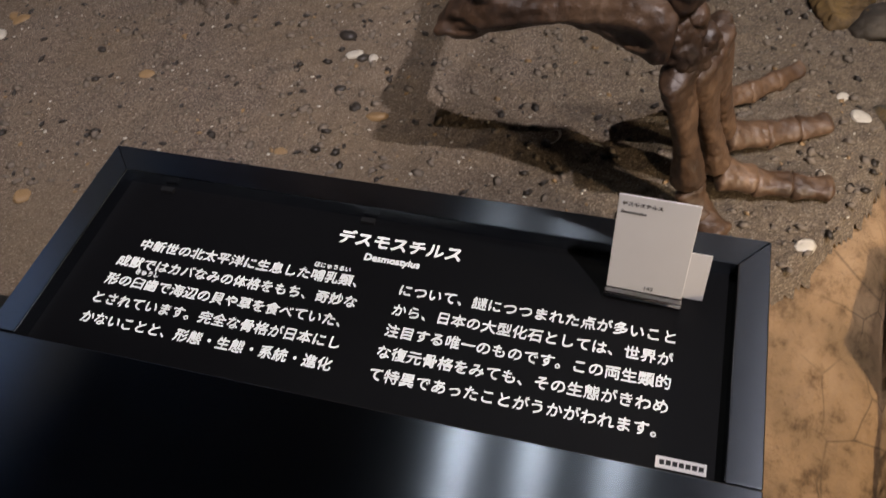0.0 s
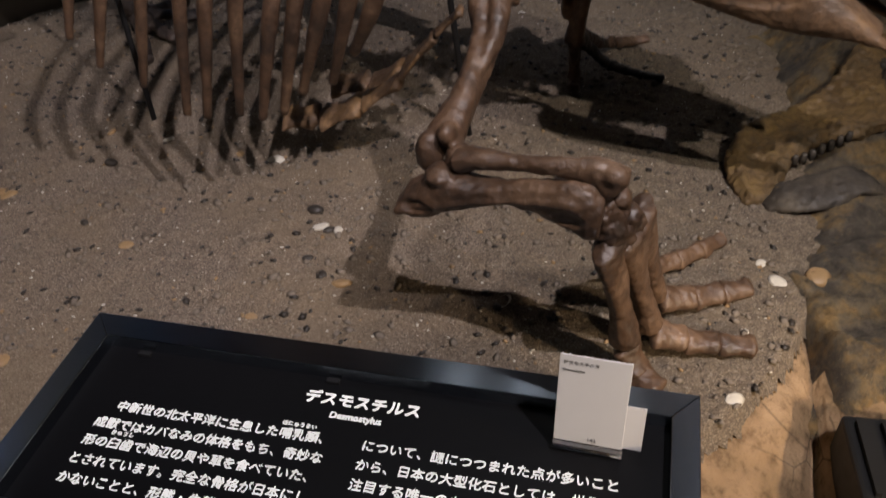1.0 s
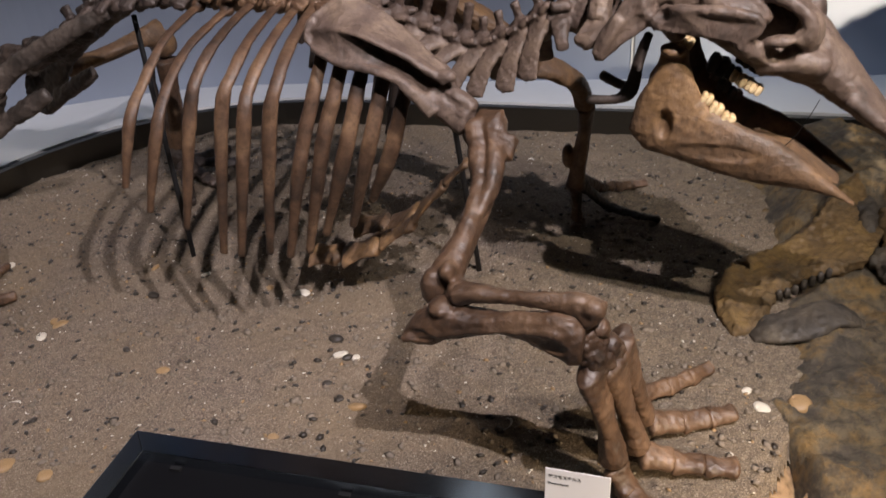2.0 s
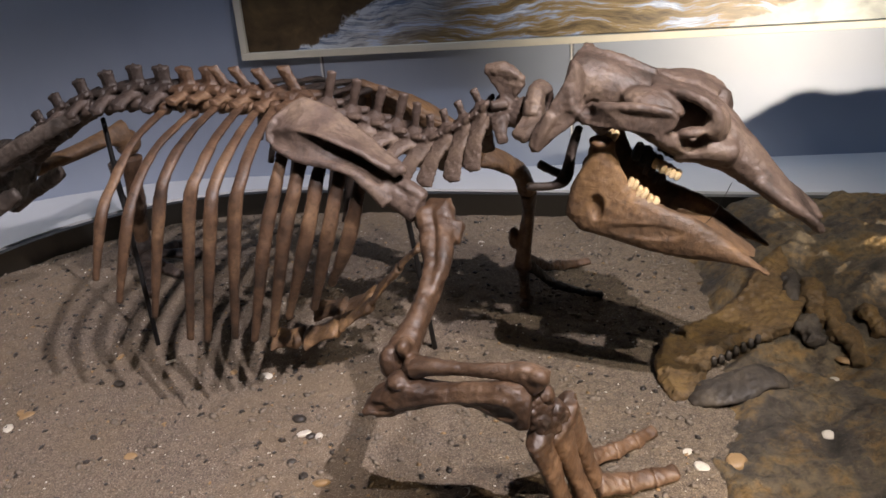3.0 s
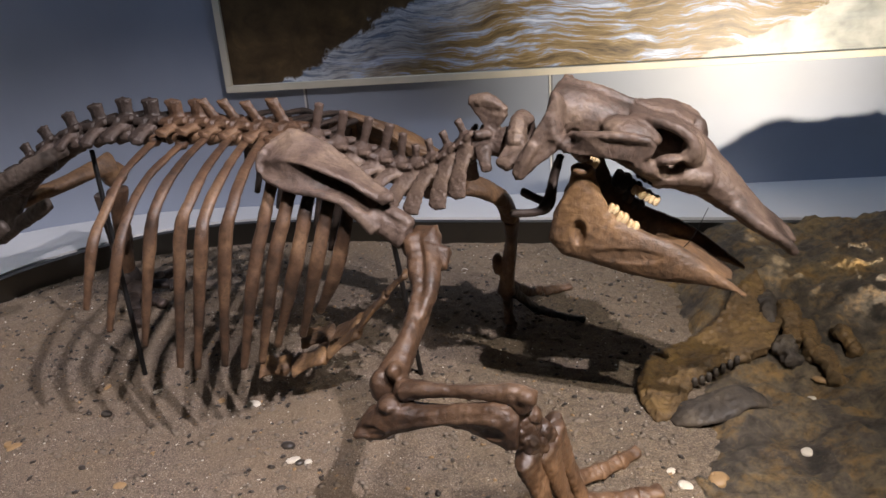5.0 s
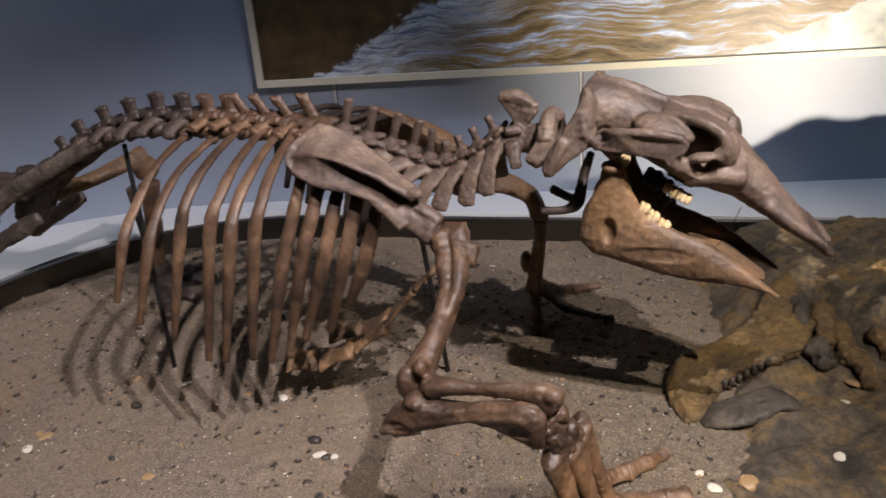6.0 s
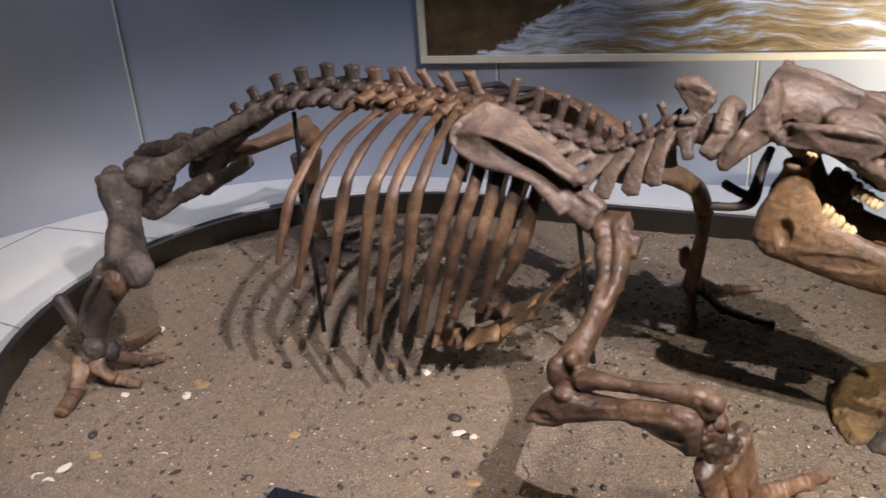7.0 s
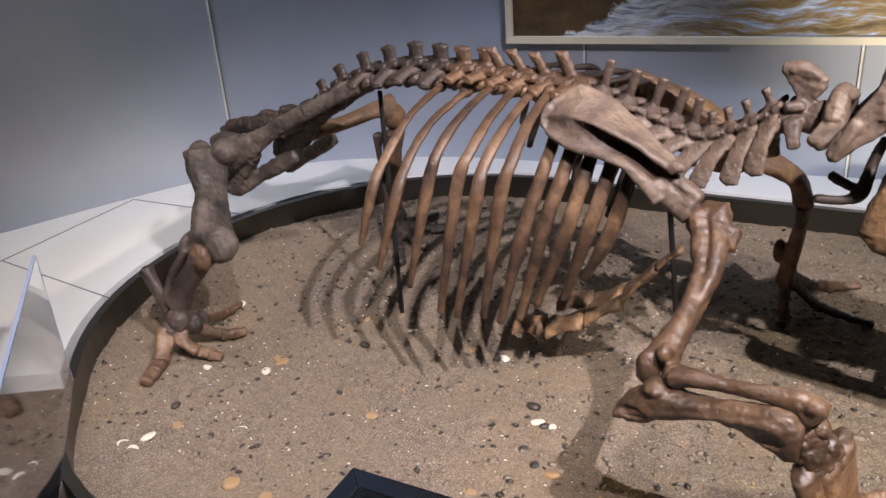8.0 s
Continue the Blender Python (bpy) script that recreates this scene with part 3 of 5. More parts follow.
RIBS = [
    [(-1.292, -0.05, 0.851), (-1.281, -0.22, 0.812), (-1.281, -0.34, 0.731), (-1.28, -0.41, 0.667), (-1.32, -0.44, 0.501)],
    [(-1.204, -0.05, 0.844), (-1.213, -0.22, 0.796), (-1.212, -0.34, 0.722), (-1.223, -0.4, 0.624), (-1.282, -0.42, 0.427)],
    [(-1.11, -0.05, 0.871), (-1.097, -0.22, 0.84), (-1.096, -0.34, 0.784), (-1.112, -0.39, 0.687), (-1.195, -0.4, 0.379)],
    [(-1.04, -0.05, 0.867), (-1.013, -0.22, 0.84), (-1.002, -0.34, 0.787), (-1.026, -0.385, 0.69), (-1.102, -0.39, 0.318)],
    [(-0.987, -0.05, 0.863), (-0.963, -0.22, 0.828), (-0.964, -0.34, 0.756), (-0.973, -0.383, 0.661), (-1.052, -0.385, 0.315)],
    [(-0.935, -0.05, 0.867), (-0.903, -0.22, 0.835), (-0.885, -0.34, 0.776), (-0.91, -0.37, 0.667), (-0.982, -0.36, 0.318)],
    [(-0.88, -0.05, 0.86), (-0.845, -0.17, 0.83), (-0.83, -0.24, 0.785), (-0.887, -0.30, 0.561), (-0.965, -0.30, 0.276)],
    [(-0.82, -0.05, 0.845), (-0.79, -0.17, 0.825), (-0.776, -0.24, 0.78), (-0.822, -0.295, 0.60), (-0.92, -0.275, 0.285)],
    [(-0.765, -0.05, 0.825), (-0.735, -0.17, 0.81), (-0.726, -0.24, 0.766), (-0.77, -0.285, 0.585), (-0.877, -0.25, 0.33)],
    [(-0.705, -0.05, 0.80), (-0.68, -0.16, 0.795), (-0.673, -0.235, 0.755), (-0.712, -0.27, 0.60), (-0.81, -0.22, 0.35)],
    [(-0.65, -0.05, 0.775), (-0.63, -0.15, 0.77), (-0.625, -0.22, 0.735), (-0.673, -0.245, 0.57), (-0.758, -0.20, 0.421)],
]


def rib_mesh(pts, i, side):
    w = 0.0160 + 0.0004 * min(i, 8)
    acc = Acc()
    p = [(a, b * side, z) for a, b, z in pts]
    acc.tube(p, [0.013, w * 0.8, w * 0.92, w * 1.08, w * 0.62], 0.62, (1, 0, 0.15), 12, 14)
    acc.ball(p[0], (0.02, 0.018, 0.018), None, 10, 6)
    me = acc.mesh("rib", True)
    return roughen(me, 0.0026, 34, i * 3.1 + side)


for i, pts in enumerate(RIBS):
    part("rib", rib_mesh(pts, i, 1), BONE, skeleton)
    # far ribs: the shade on that side is put into their colour
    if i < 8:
        part("rib", rib_mesh([(a + 0.01, b, z + 0.10 * k / 4) for k, (a, b, z) in enumerate(pts)], i, -1), BONE_SHADED, skeleton)


def vertebra_mesh(name, spine_h, spine_w, lean, body, trans, down=0.0, wing=0.019, plump=0.42, sweep=0.0, thin=0.55, half=0.042):
    """Centrum along x, neural spine up z, transverse processes to both sides."""
    acc = Acc()
    acc.tube([(-half, 0, 0), (-half * 0.3, 0, 0), (half * 0.3, 0, 0), (half, 0, 0)], [body, body * 0.78, body * 0.78, body], 0.95, (0, 0, 1), 14, 3)
    acc.ball((0, 0, body * 0.9), (half * 0.82, 0.032, 0.028))
    top = (lean * spine_h, 0, body + spine_h)
    acc.tube([(0.0, 0, body * 0.7), (lean * spine_h * 0.5, 0, body + spine_h * 0.5), top], [spine_w * 1.15, spine_w * 0.92, spine_w * 1.0], plump, (1, 0, 0), 12, 5)
    acc.ball(top, (spine_w * 0.98, spine_w * 0.55, spine_w * 0.3))
    for s in (1, -1):
        acc.tube([(0, 0.5 * s * body, body * 0.7), (-0.006 - sweep * 0.5, s * (body + trans * 0.5), body * 0.7 - down * 0.45), (-0.014 - sweep, s * (body + trans), body * 0.5 - down)], [wing * 1.2, wing * 0.95, wing * 1.15], thin, (1, 0, 0), 10, 4)
        acc.tube([(0.01, s * 0.024, body * 1.15), (half * 1.15, s * 0.030, body * 1.35)], [half * 0.42, half * 0.30], 0.8, None, 8, 3)
        acc.tube([(-0.01, s * 0.024, body * 1.2), (-half * 1.15, s * 0.028, body * 1.15)], [half * 0.40, half * 0.29], 0.8, None, 8, 3)
        acc.ball((0.0, s * body * 0.9, -body * 0.1), (0.03, 0.014, 0.018))
    return sculpt(acc, name, 0.0034, 1, 0.0042, 52, spine_h * 100)


thoracic = vertebra_mesh("vertebra", 0.060, 0.030, -0.1, 0.035, 0.048, 0.0, 0.023, 0.5)
lumbar = vertebra_mesh("vertebra", 0.062, 0.031, 0.0, 0.037, 0.060, 0.02, 0.026, 0.5)
leaning = vertebra_mesh("vertebra", 0.066, 0.020, -0.8, 0.033, 0.048, 0.0, 0.021, 0.5)
neck_v = vertebra_mesh("vertebra", 0.088, 0.013, 0.05, 0.030, 0.050, 0.050, 0.021, 0.6, 0.040, 0.40, 0.030)
neck_low = vertebra_mesh("vertebra", 0.055, 0.012, 0.18, 0.031, 0.040, 0.085, 0.024, 0.6, 0.080, 0.34, 0.029)
SPINE = [(-1.79, 0.745), (-1.70, 0.795), (-1.60, 0.832), (-1.50, 0.852), (-1.41, 0.862), (-1.32, 0.862), (-1.235, 0.864), (-1.165, 0.862), (-1.10, 0.86), (-1.035, 0.858), (-0.965, 0.853),
         (-0.89, 0.842), (-0.815, 0.826), (-0.745, 0.808), (-0.68, 0.79), (-0.62, 0.772), (-0.565, 0.758), (-0.51, 0.756), (-0.455, 0.772), (-0.40, 0.80), (-0.35, 0.835)]
for i, (a, z) in enumerate(SPINE):
    (a0, z0), (a1, z1) = SPINE[max(i - 1, 0)], SPINE[min(i + 1, len(SPINE) - 1)]
    ang = math.degrees(math.atan2(z1 - z0, a1 - a0))
    kind = lumbar if i < 6 else thoracic if i < 8 else leaning if i < 12 else neck_v if i < 17 else neck_low
    big = 0.72 + 0.06 * i if i < 4 else 0.95 if i < 11 else 1.08 if i < 16 else 0.98
    # first three darkened by colour, for the dim rear end
    part("vertebra", kind, BONE_SHADED if i < 3 else BONE if i < 12 else BONE_PALE, skeleton, "", pose(a, 0, z, (i * 37 % 7) - 3, -ang, (i * 53 % 7) - 3) @ Matrix.Scale(big, 4))

# axis and atlas
acc = Acc()
acc.tube([(-0.345, 0, 0.845), (-0.30, 0, 0.85), (-0.25, 0, 0.862)], [0.036, 0.030, 0.036], 1, (0, 0, 1))
acc.plate([(-0.355, 0, 0.962), (-0.335, 0, 0.968), (-0.265, 0, 0.945), (-0.258, 0, 0.925), (-0.280, 0, 0.895), (-0.272, 0, 0.855), (-0.325, 0, 0.855), (-0.318, 0, 0.90), (-0.340, 0, 0.935)], 0.026, (0, 1, 0))
acc.tube([(-0.352, 0, 0.962), (-0.305, 0, 0.962), (-0.262, 0, 0.936)], [0.015, 0.020, 0.014], 1, None, 8, 4)
for s in (1, -1):
    acc.tube([(-0.315, s * 0.03, 0.85), (-0.305, s * 0.06, 0.825), (-0.30, s * 0.068, 0.798)], [0.022, 0.018, 0.015], 0.6, (1, 0, 0))
    acc.tube([(-0.30, s * 0.018, 0.885), (-0.335, s * 0.035, 0.88)], [0.014, 0.012])
part("axis_vertebra", sculpt(acc, "axis_vertebra", 0.0042, 2, 0.0050, 34), BONE_PALE, skeleton)
acc = Acc()
for k in range(16):
    t0, t1 = 2 * math.pi * k / 16, 2 * math.pi * (k + 1) / 16
    acc.tube([(-0.222, 0.056 * math.cos(t0), 0.868 + 0.048 * math.sin(t0)), (-0.222, 0.056 * math.cos(t1), 0.868 + 0.048 * math.sin(t1))], [0.020 + 0.008 * abs(math.cos(t0)), 0.020 + 0.008 * abs(math.cos(t1))], 1.0, (1, 0, 0), 8, 2)
for s in (1, -1):
    acc.plate([(-0.245, s * 0.06, 0.865), (-0.20, s * 0.06, 0.875), (-0.195, s * 0.095, 0.845), (-0.235, s * 0.105, 0.815), (-0.268, s * 0.095, 0.825)], 0.020, (0.1, s * 0.5, 0.8))
acc.ball((-0.215, 0, 0.914), (0.028, 0.035, 0.014))
part("atlas_vertebra", sculpt(acc, "atlas_vertebra", 0.0042, 2, 0.0045, 34), BONE_PALE, skeleton)

# skull
acc = Acc()
acc.loft([(-0.140, 0.985, -0.150, 0.890, 0.070), (-0.125, 1.012, -0.140, 0.880, 0.088), (-0.098, 1.016, -0.10, 0.872, 0.086), (-0.034, 0.996, -0.04, 0.862, 0.078), (0.034, 0.968, 0.02, 0.85, 0.066), (0.10, 0.940, 0.07, 0.81, 0.054), (0.150, 0.930, 0.12, 0.772, 0.056),
          (0.195, 0.904, 0.165, 0.744, 0.068), (0.245, 0.862, 0.22, 0.728, 0.068), (0.300, 0.795, 0.285, 0.69, 0.060), (0.358, 0.722, 0.345, 0.65, 0.055), (0.412, 0.660, 0.400, 0.626, 0.054), (0.448, 0.612, 0.44, 0.602, 0.046)])
acc.tube([(-0.115, 0, 1.014), (-0.03, 0, 0.996), (0.06, 0, 0.962)], [0.012, 0.010, 0.008])
acc.ball((-0.165, 0, 0.868), (0.03, 0.05, 0.03))
acc.loft([(-0.01, 0.87, -0.01, 0.83, 0.05), (0.06, 0.85, 0.06, 0.79, 0.055), (0.12, 0.83, 0.12, 0.755, 0.06)])
for s in (1, -1):
    acc.plate([(-0.112, s * 0.10, 1.008), (-0.140, s * 0.11, 0.955), (-0.172, s * 0.12, 0.90), (-0.215, s * 0.125, 0.825), (-0.212, s * 0.125, 0.797), (-0.192, s * 0.125, 0.797), (-0.160, s * 0.12, 0.830), (-0.115, s * 0.115, 0.863), (-0.098, s * 0.10, 0.92), (-0.095, s * 0.09, 0.985)], 0.022, (0.2, 1, 0))
    acc.tube([(-0.165, s * 0.118, 0.885), (-0.19, s * 0.124, 0.845), (-0.207, s * 0.128, 0.806)], [0.018, 0.020, 0.015])
    acc.tube([(-0.118, s * 0.088, 1.005), (-0.125, s * 0.105, 0.955), (-0.118, s * 0.115, 0.895)], [0.011, 0.012, 0.014])
    acc.plate([(-0.105, s * 0.118, 0.885), (-0.085, s * 0.128, 0.912), (-0.04, s * 0.143, 0.926), (0.02, s * 0.152, 0.928), (0.07, s * 0.152, 0.925), (0.112, s * 0.146, 0.914), (0.124, s * 0.140, 0.892), (0.112, s * 0.140, 0.866), (0.078, s * 0.142, 0.855), (0.02, s * 0.145, 0.864), (-0.05, s * 0.135, 0.868), (-0.095, s * 0.12, 0.866)], 0.020, (0, 1, 0.1))
    acc.tube([(-0.05, s * 0.140, 0.915), (0.03, s * 0.152, 0.918), (0.11, s * 0.146, 0.905)], [0.010, 0.012, 0.010])
    acc.tube([(-0.12, s * 0.07, 0.90), (-0.10, s * 0.115, 0.885)], [0.022, 0.018])
    acc.tube([(0.078, s * 0.142, 0.858), (0.10, s * 0.115, 0.835), (0.13, s * 0.08, 0.81)], [0.016, 0.022, 0.026])
    acc.tube([(0.06, s * 0.055, 0.940), (0.115, s * 0.085, 0.938), (0.165, s * 0.100, 0.925), (0.197, s * 0.104, 0.900), (0.203, s * 0.104, 0.872), (0.185, s * 0.105, 0.852)], [0.012, 0.014, 0.014, 0.015, 0.017, 0.016])
    acc.sheet([(0.05, s * 0.02, 0.955), (0.10, s * 0.02, 0.936), (0.15, s * 0.02, 0.926), (0.195, s * 0.02, 0.898)], [(0.06, s * 0.055, 0.940), (0.115, s * 0.085, 0.938), (0.165, s * 0.100, 0.925), (0.197, s * 0.104, 0.900)], 0.020, 4, 0.004)
    acc.ball((0.150, s * 0.112, 0.853), (0.034, 0.020, 0.013), pose(0, 0, 0, 0, -8, 0))
    acc.tube([(0.12, s * 0.06, 0.79), (0.18, s * 0.072, 0.80), (0.24, s * 0.058, 0.79)], [0.03, 0.034, 0.034])
    acc.ball((0.062, s * 0.078, 0.908), (0.075, 0.052, 0.034), pose(0, 0, 0, 0, 14, 0))
    acc.ball((0.205, s * 0.072, 0.865), (0.028, 0.036, 0.045))
    acc.tube([(0.30, s * 0.046, 0.725), (0.37, s * 0.048, 0.672), (0.425, s * 0.044, 0.632), (0.452, s * 0.038, 0.600)], [0.022, 0.020, 0.016, 0.010])
    acc.tube([(-0.06, s * 0.10, 0.870), (-0.045, s * 0.10, 0.845)], [0.026, 0.020])
skull = part("skull", sculpt(acc, "skull", 0.0042, 7, 0.0032, 30, 0.0, [((0.155, s * 0.095, 0.820), (0.032, 0.05, 0.020), (0, -0.022 * s, 0)) for s in (1, -1)] + [((-0.075, s * 0.115, 0.905), (0.026, 0.045, 0.020), (0, -0.024 * s, 0)) for s in (1, -1)]), BONE_PALE, skeleton, "large brown skull with a long down-turned snout")


def molar(name, c, r, parent, mat, m=None):
    a = Acc()
    for dx, dy in ((-0.5, -0.4), (0.5, -0.4), (-0.5, 0.45), (0.5, 0.45)):
        a.tube([(dx * r, dy * r, -r * 0.9), (dx * r, dy * r, 0), (dx * r, dy * r, r * 0.8)], [r * 0.5, r * 0.56, r * 0.46], 1, None, 8, 3)
    part(name, a.mesh(name, True), mat, parent, "", pose(*c, 0, 25, 10))


for s in (1, -1):
    for (a, z), r in zip(((0.077, 0.757), (0.096, 0.748), (0.117, 0.736)), (0.012, 0.014, 0.013)):
        # far row takes the darkened bone, shade by colour
        molar("tooth", (a, s * 0.062, z), r, skull, TOOTH if s < 0 else BONE_SHADED)
molar("tooth", (-0.03, -0.075, 0.832), 0.014, skull, TOOTH)

# lower jaw
acc = Acc()
for s in (1, -1):
    acc.loft([(-0.022, 0.815, -0.082, 0.808, 0.016), (-0.020, 0.79, -0.090, 0.765, 0.022), (-0.004, 0.748, -0.128, 0.70, 0.025), (0.012, 0.715, -0.142, 0.625, 0.027), (0.034, 0.692, -0.105, 0.582, 0.028), (0.07, 0.672, -0.03, 0.566, 0.029), (0.105, 0.656, 0.045, 0.543, 0.029), (0.17, 0.632, 0.13, 0.528, 0.028),
              (0.225, 0.600, 0.205, 0.525, 0.026), (0.275, 0.562, 0.262, 0.523, 0.022), (0.315, 0.530, 0.308, 0.513, 0.016), (0.348, 0.503, 0.345, 0.497, 0.009)], s * 0.082, 18)
    acc.ball((-0.055, s * 0.09, 0.818), (0.028, 0.032, 0.013))
acc.loft([(0.12, 0.61, 0.12, 0.55, 0.06), (0.21, 0.59, 0.20, 0.535, 0.07), (0.27, 0.552, 0.265, 0.528, 0.060), (0.315, 0.520, 0.312, 0.512, 0.030)])
jaw = part("lower_jaw", sculpt(acc, "lower_jaw", 0.0042, 3, 0.0030, 24, 0.0, [((-0.06, s * 0.11, 0.655), (0.020, 0.03, 0.036), (0, -0.016 * s, 0)) for s in (1, -1)] + [((0.06, s * 0.11, 0.60), (0.09, 0.03, 0.02), (0, -0.006 * s, 0)) for s in (1, -1)]), BONE_TAN, skeleton, "tan brown lower jaw pointing down")
for s in (1, -1):
    for (a, z), r in zip(((0.022, 0.712), (0.043, 0.690), (0.068, 0.668)), (0.012, 0.014, 0.015)):
        # far row darkened by colour here too
        molar("tooth", (a, s * 0.078, z), r, jaw, TOOTH if s < 0 else BONE_SHADED)
for (a, b, z), r in zip(((0.03, 0.03, 0.752), (0.063, 0.03, 0.735)), (0.022, 0.016)):
    molar("tooth", (a, b, z), r, jaw, BLACK_MATT)

# hyoid bones
acc = Acc().tube([(-0.125, 0.02, 0.815), (-0.143, 0.02, 0.756), (-0.157, 0.0, 0.69), (-0.191, -0.01, 0.666), (-0.252, -0.02, 0.665)], [0.012, 0.014, 0.018, 0.011, 0.010])
acc.tube([(-0.16, 0.02, 0.685), (-0.19, 0.03, 0.69), (-0.233, 0.035, 0.708)], [0.012, 0.011, 0.012])
part("hyoid_bone", sculpt(acc, "hyoid_bone", 0.004, 2, 0.002, 40), BONE_SHADED, skeleton)


# shoulder blades: the blade runs up under an overhanging spine
def scapula(s, seed):
    def leaf(p, q, thick, belly=0.0):
        acc.sheet([(a, b * s, z) for a, b, z in p], [(a, b * s, z) for a, b, z in q], thick, 5, belly)

    acc = Acc()
    lip = [(-0.837, -0.258, 0.858), (-0.800, -0.262, 0.874), (-0.745, -0.280, 0.880), (-0.690, -0.294, 0.876), (-0.640, -0.300, 0.862), (-0.585, -0.298, 0.838), (-0.528, -0.291, 0.803), (-0.497, -0.282, 0.786)]
    crest = [(-0.837, -0.245, 0.872), (-0.813, -0.222, 0.905), (-0.762, -0.206, 0.937), (-0.716, -0.206, 0.920), (-0.665, -0.21, 0.897), (-0.615, -0.218, 0.865), (-0.560, -0.233, 0.826), (-0.505, -0.255, 0.798)]
    deep = [(-0.837, -0.245, 0.862), (-0.798, -0.262, 0.872), (-0.750, -0.276, 0.873), (-0.692, -0.262, 0.852), (-0.636, -0.242, 0.820), (-0.578, -0.234, 0.787), (-0.530, -0.238, 0.768), (-0.490, -0.25, 0.755)]
    foot = [(-0.837, -0.266, 0.836), (-0.798, -0.276, 0.822), (-0.748, -0.286, 0.809), (-0.672, -0.292, 0.798), (-0.612, -0.292, 0.786), (-0.570, -0.292, 0.757), (-0.540, -0.285, 0.712), (-0.505, -0.275, 0.680)]
    leaf(crest, lip, 0.016, 0.004)
    leaf(deep, foot, 0.018, 0.006)
    leaf([(a, b + 0.012, z) for a, b, z in crest], deep, 0.012)
    acc.tube([(-0.825, -0.270 * s, 0.832), (-0.748, -0.29 * s, 0.810), (-0.669, -0.295 * s, 0.800), (-0.61, -0.295 * s, 0.785), (-0.565, -0.295 * s, 0.752), (-0.53, -0.285 * s, 0.715)], [0.010, 0.011, 0.012, 0.013, 0.018, 0.024], 0.8, None, 10)
    acc.tube([(a, b * s, z) for a, b, z in lip[1:]], [0.008, 0.008, 0.008, 0.008, 0.009, 0.010, 0.016], 0.8, None, 10)
    acc.tube([(-0.838, -0.262 * s, 0.842), (-0.836, -0.245 * s, 0.878), (-0.808, -0.222 * s, 0.907), (-0.762, -0.207 * s, 0.935)], [0.012, 0.013, 0.012, 0.010], 0.8, None, 10)
    acc.tube([(-0.545, -0.268 * s, 0.745), (-0.50, -0.27 * s, 0.715), (-0.457, -0.272 * s, 0.695)], [0.026, 0.032, 0.042], 0.75, (0.4, 0, 1))
    acc.tube([(-0.515, -0.26 * s, 0.765), (-0.475, -0.268 * s, 0.745), (-0.440, -0.272 * s, 0.725)], [0.014, 0.018, 0.016], 0.8)
    acc.ball((-0.495, -0.282 * s, 0.794), (0.022, 0.016, 0.014))
    return sculpt(acc, "scapula", 0.0042, 2, 0.0034, 30, seed)


part("scapula", scapula(1, 0.0), BONE_PALE, skeleton, "broad grooved shoulder blade")
part("scapula", scapula(-1, 4.0), BONE_TAN, skeleton, "broad grooved shoulder blade", pose(-0.03, 0.0, -0.065))


def long_bone(name, pts, radii, knobs=(), flat=0.8, voxel=0.0045, amp=0.0030, side=None, ridges=()):
    acc = Acc().tube(pts, radii, flat, side, 16, 8, 0.11)
    for c, r in knobs:
        acc.ball(c, r)
    for p, r in ridges:
        acc.tube(p, r, 0.8, None, 10, 6)
    return sculpt(acc, name, voxel, 3, amp, 24, pts[0][0] * 10)


# near foreleg
part("humerus", long_bone("humerus", [(-0.425, -0.255, 0.672), (-0.405, -0.31, 0.632), (-0.385, -0.39, 0.588), (-0.385, -0.49, 0.54), (-0.398, -0.585, 0.485)], [0.048, 0.041, 0.029, 0.029, 0.040],
     [((-0.395, -0.265, 0.685), (0.028, 0.034, 0.026)), ((-0.445, -0.26, 0.662), (0.03, 0.034, 0.03)), ((-0.36, -0.61, 0.475), (0.026, 0.03, 0.03)), ((-0.42, -0.595, 0.47), (0.028, 0.03, 0.042)), ((-0.385, -0.60, 0.515), (0.016, 0.02, 0.02))], 0.8, 0.0042, 0.0036, None, [([(-0.392, -0.275, 0.685), (-0.372, -0.33, 0.648), (-0.362, -0.40, 0.60), (-0.375, -0.47, 0.56)], [0.026, 0.022, 0.018, 0.014]), ([(-0.435, -0.25, 0.69), (-0.385, -0.265, 0.695)], [0.026, 0.028]), ([(-0.36, -0.28, 0.665), (-0.355, -0.32, 0.635)], [0.024, 0.016])]), BONE_LIMB, skeleton)
acc = Acc().loft([(-0.468, 0.395, -0.466, 0.376, 0.016), (-0.446, 0.430, -0.436, 0.362, 0.034), (-0.405, 0.455, -0.405, 0.372, 0.040), (-0.365, 0.464, -0.37, 0.390, 0.036), (-0.31, 0.463, -0.31, 0.412, 0.028), (-0.261, 0.466, -0.262, 0.424, 0.025), (-0.209, 0.478, -0.209, 0.414, 0.026), (-0.159, 0.490, -0.157, 0.396, 0.031), (-0.122, 0.486, -0.125, 0.380, 0.034), (-0.10, 0.462, -0.106, 0.384, 0.030)], -0.638, 20, 0.9)
acc.tube([(-0.46, -0.665, 0.385), (-0.40, -0.672, 0.410), (-0.31, -0.664, 0.432), (-0.22, -0.660, 0.448), (-0.15, -0.664, 0.462)], [0.014, 0.010, 0.007, 0.008, 0.012], 0.8, None, 10)
acc.ball((-0.385, -0.64, 0.46), (0.028, 0.036, 0.016))
part("ulna", sculpt(acc, "ulna", 0.0042, 2, 0.0044, 26, 2.0, [((-0.42, -0.69, 0.405), (0.035, 0.04, 0.016), (0, 0.009, 0)), ((-0.155, -0.68, 0.43), (0.03, 0.04, 0.02), (0, 0.008, 0))]), BONE_LIMB, skeleton)
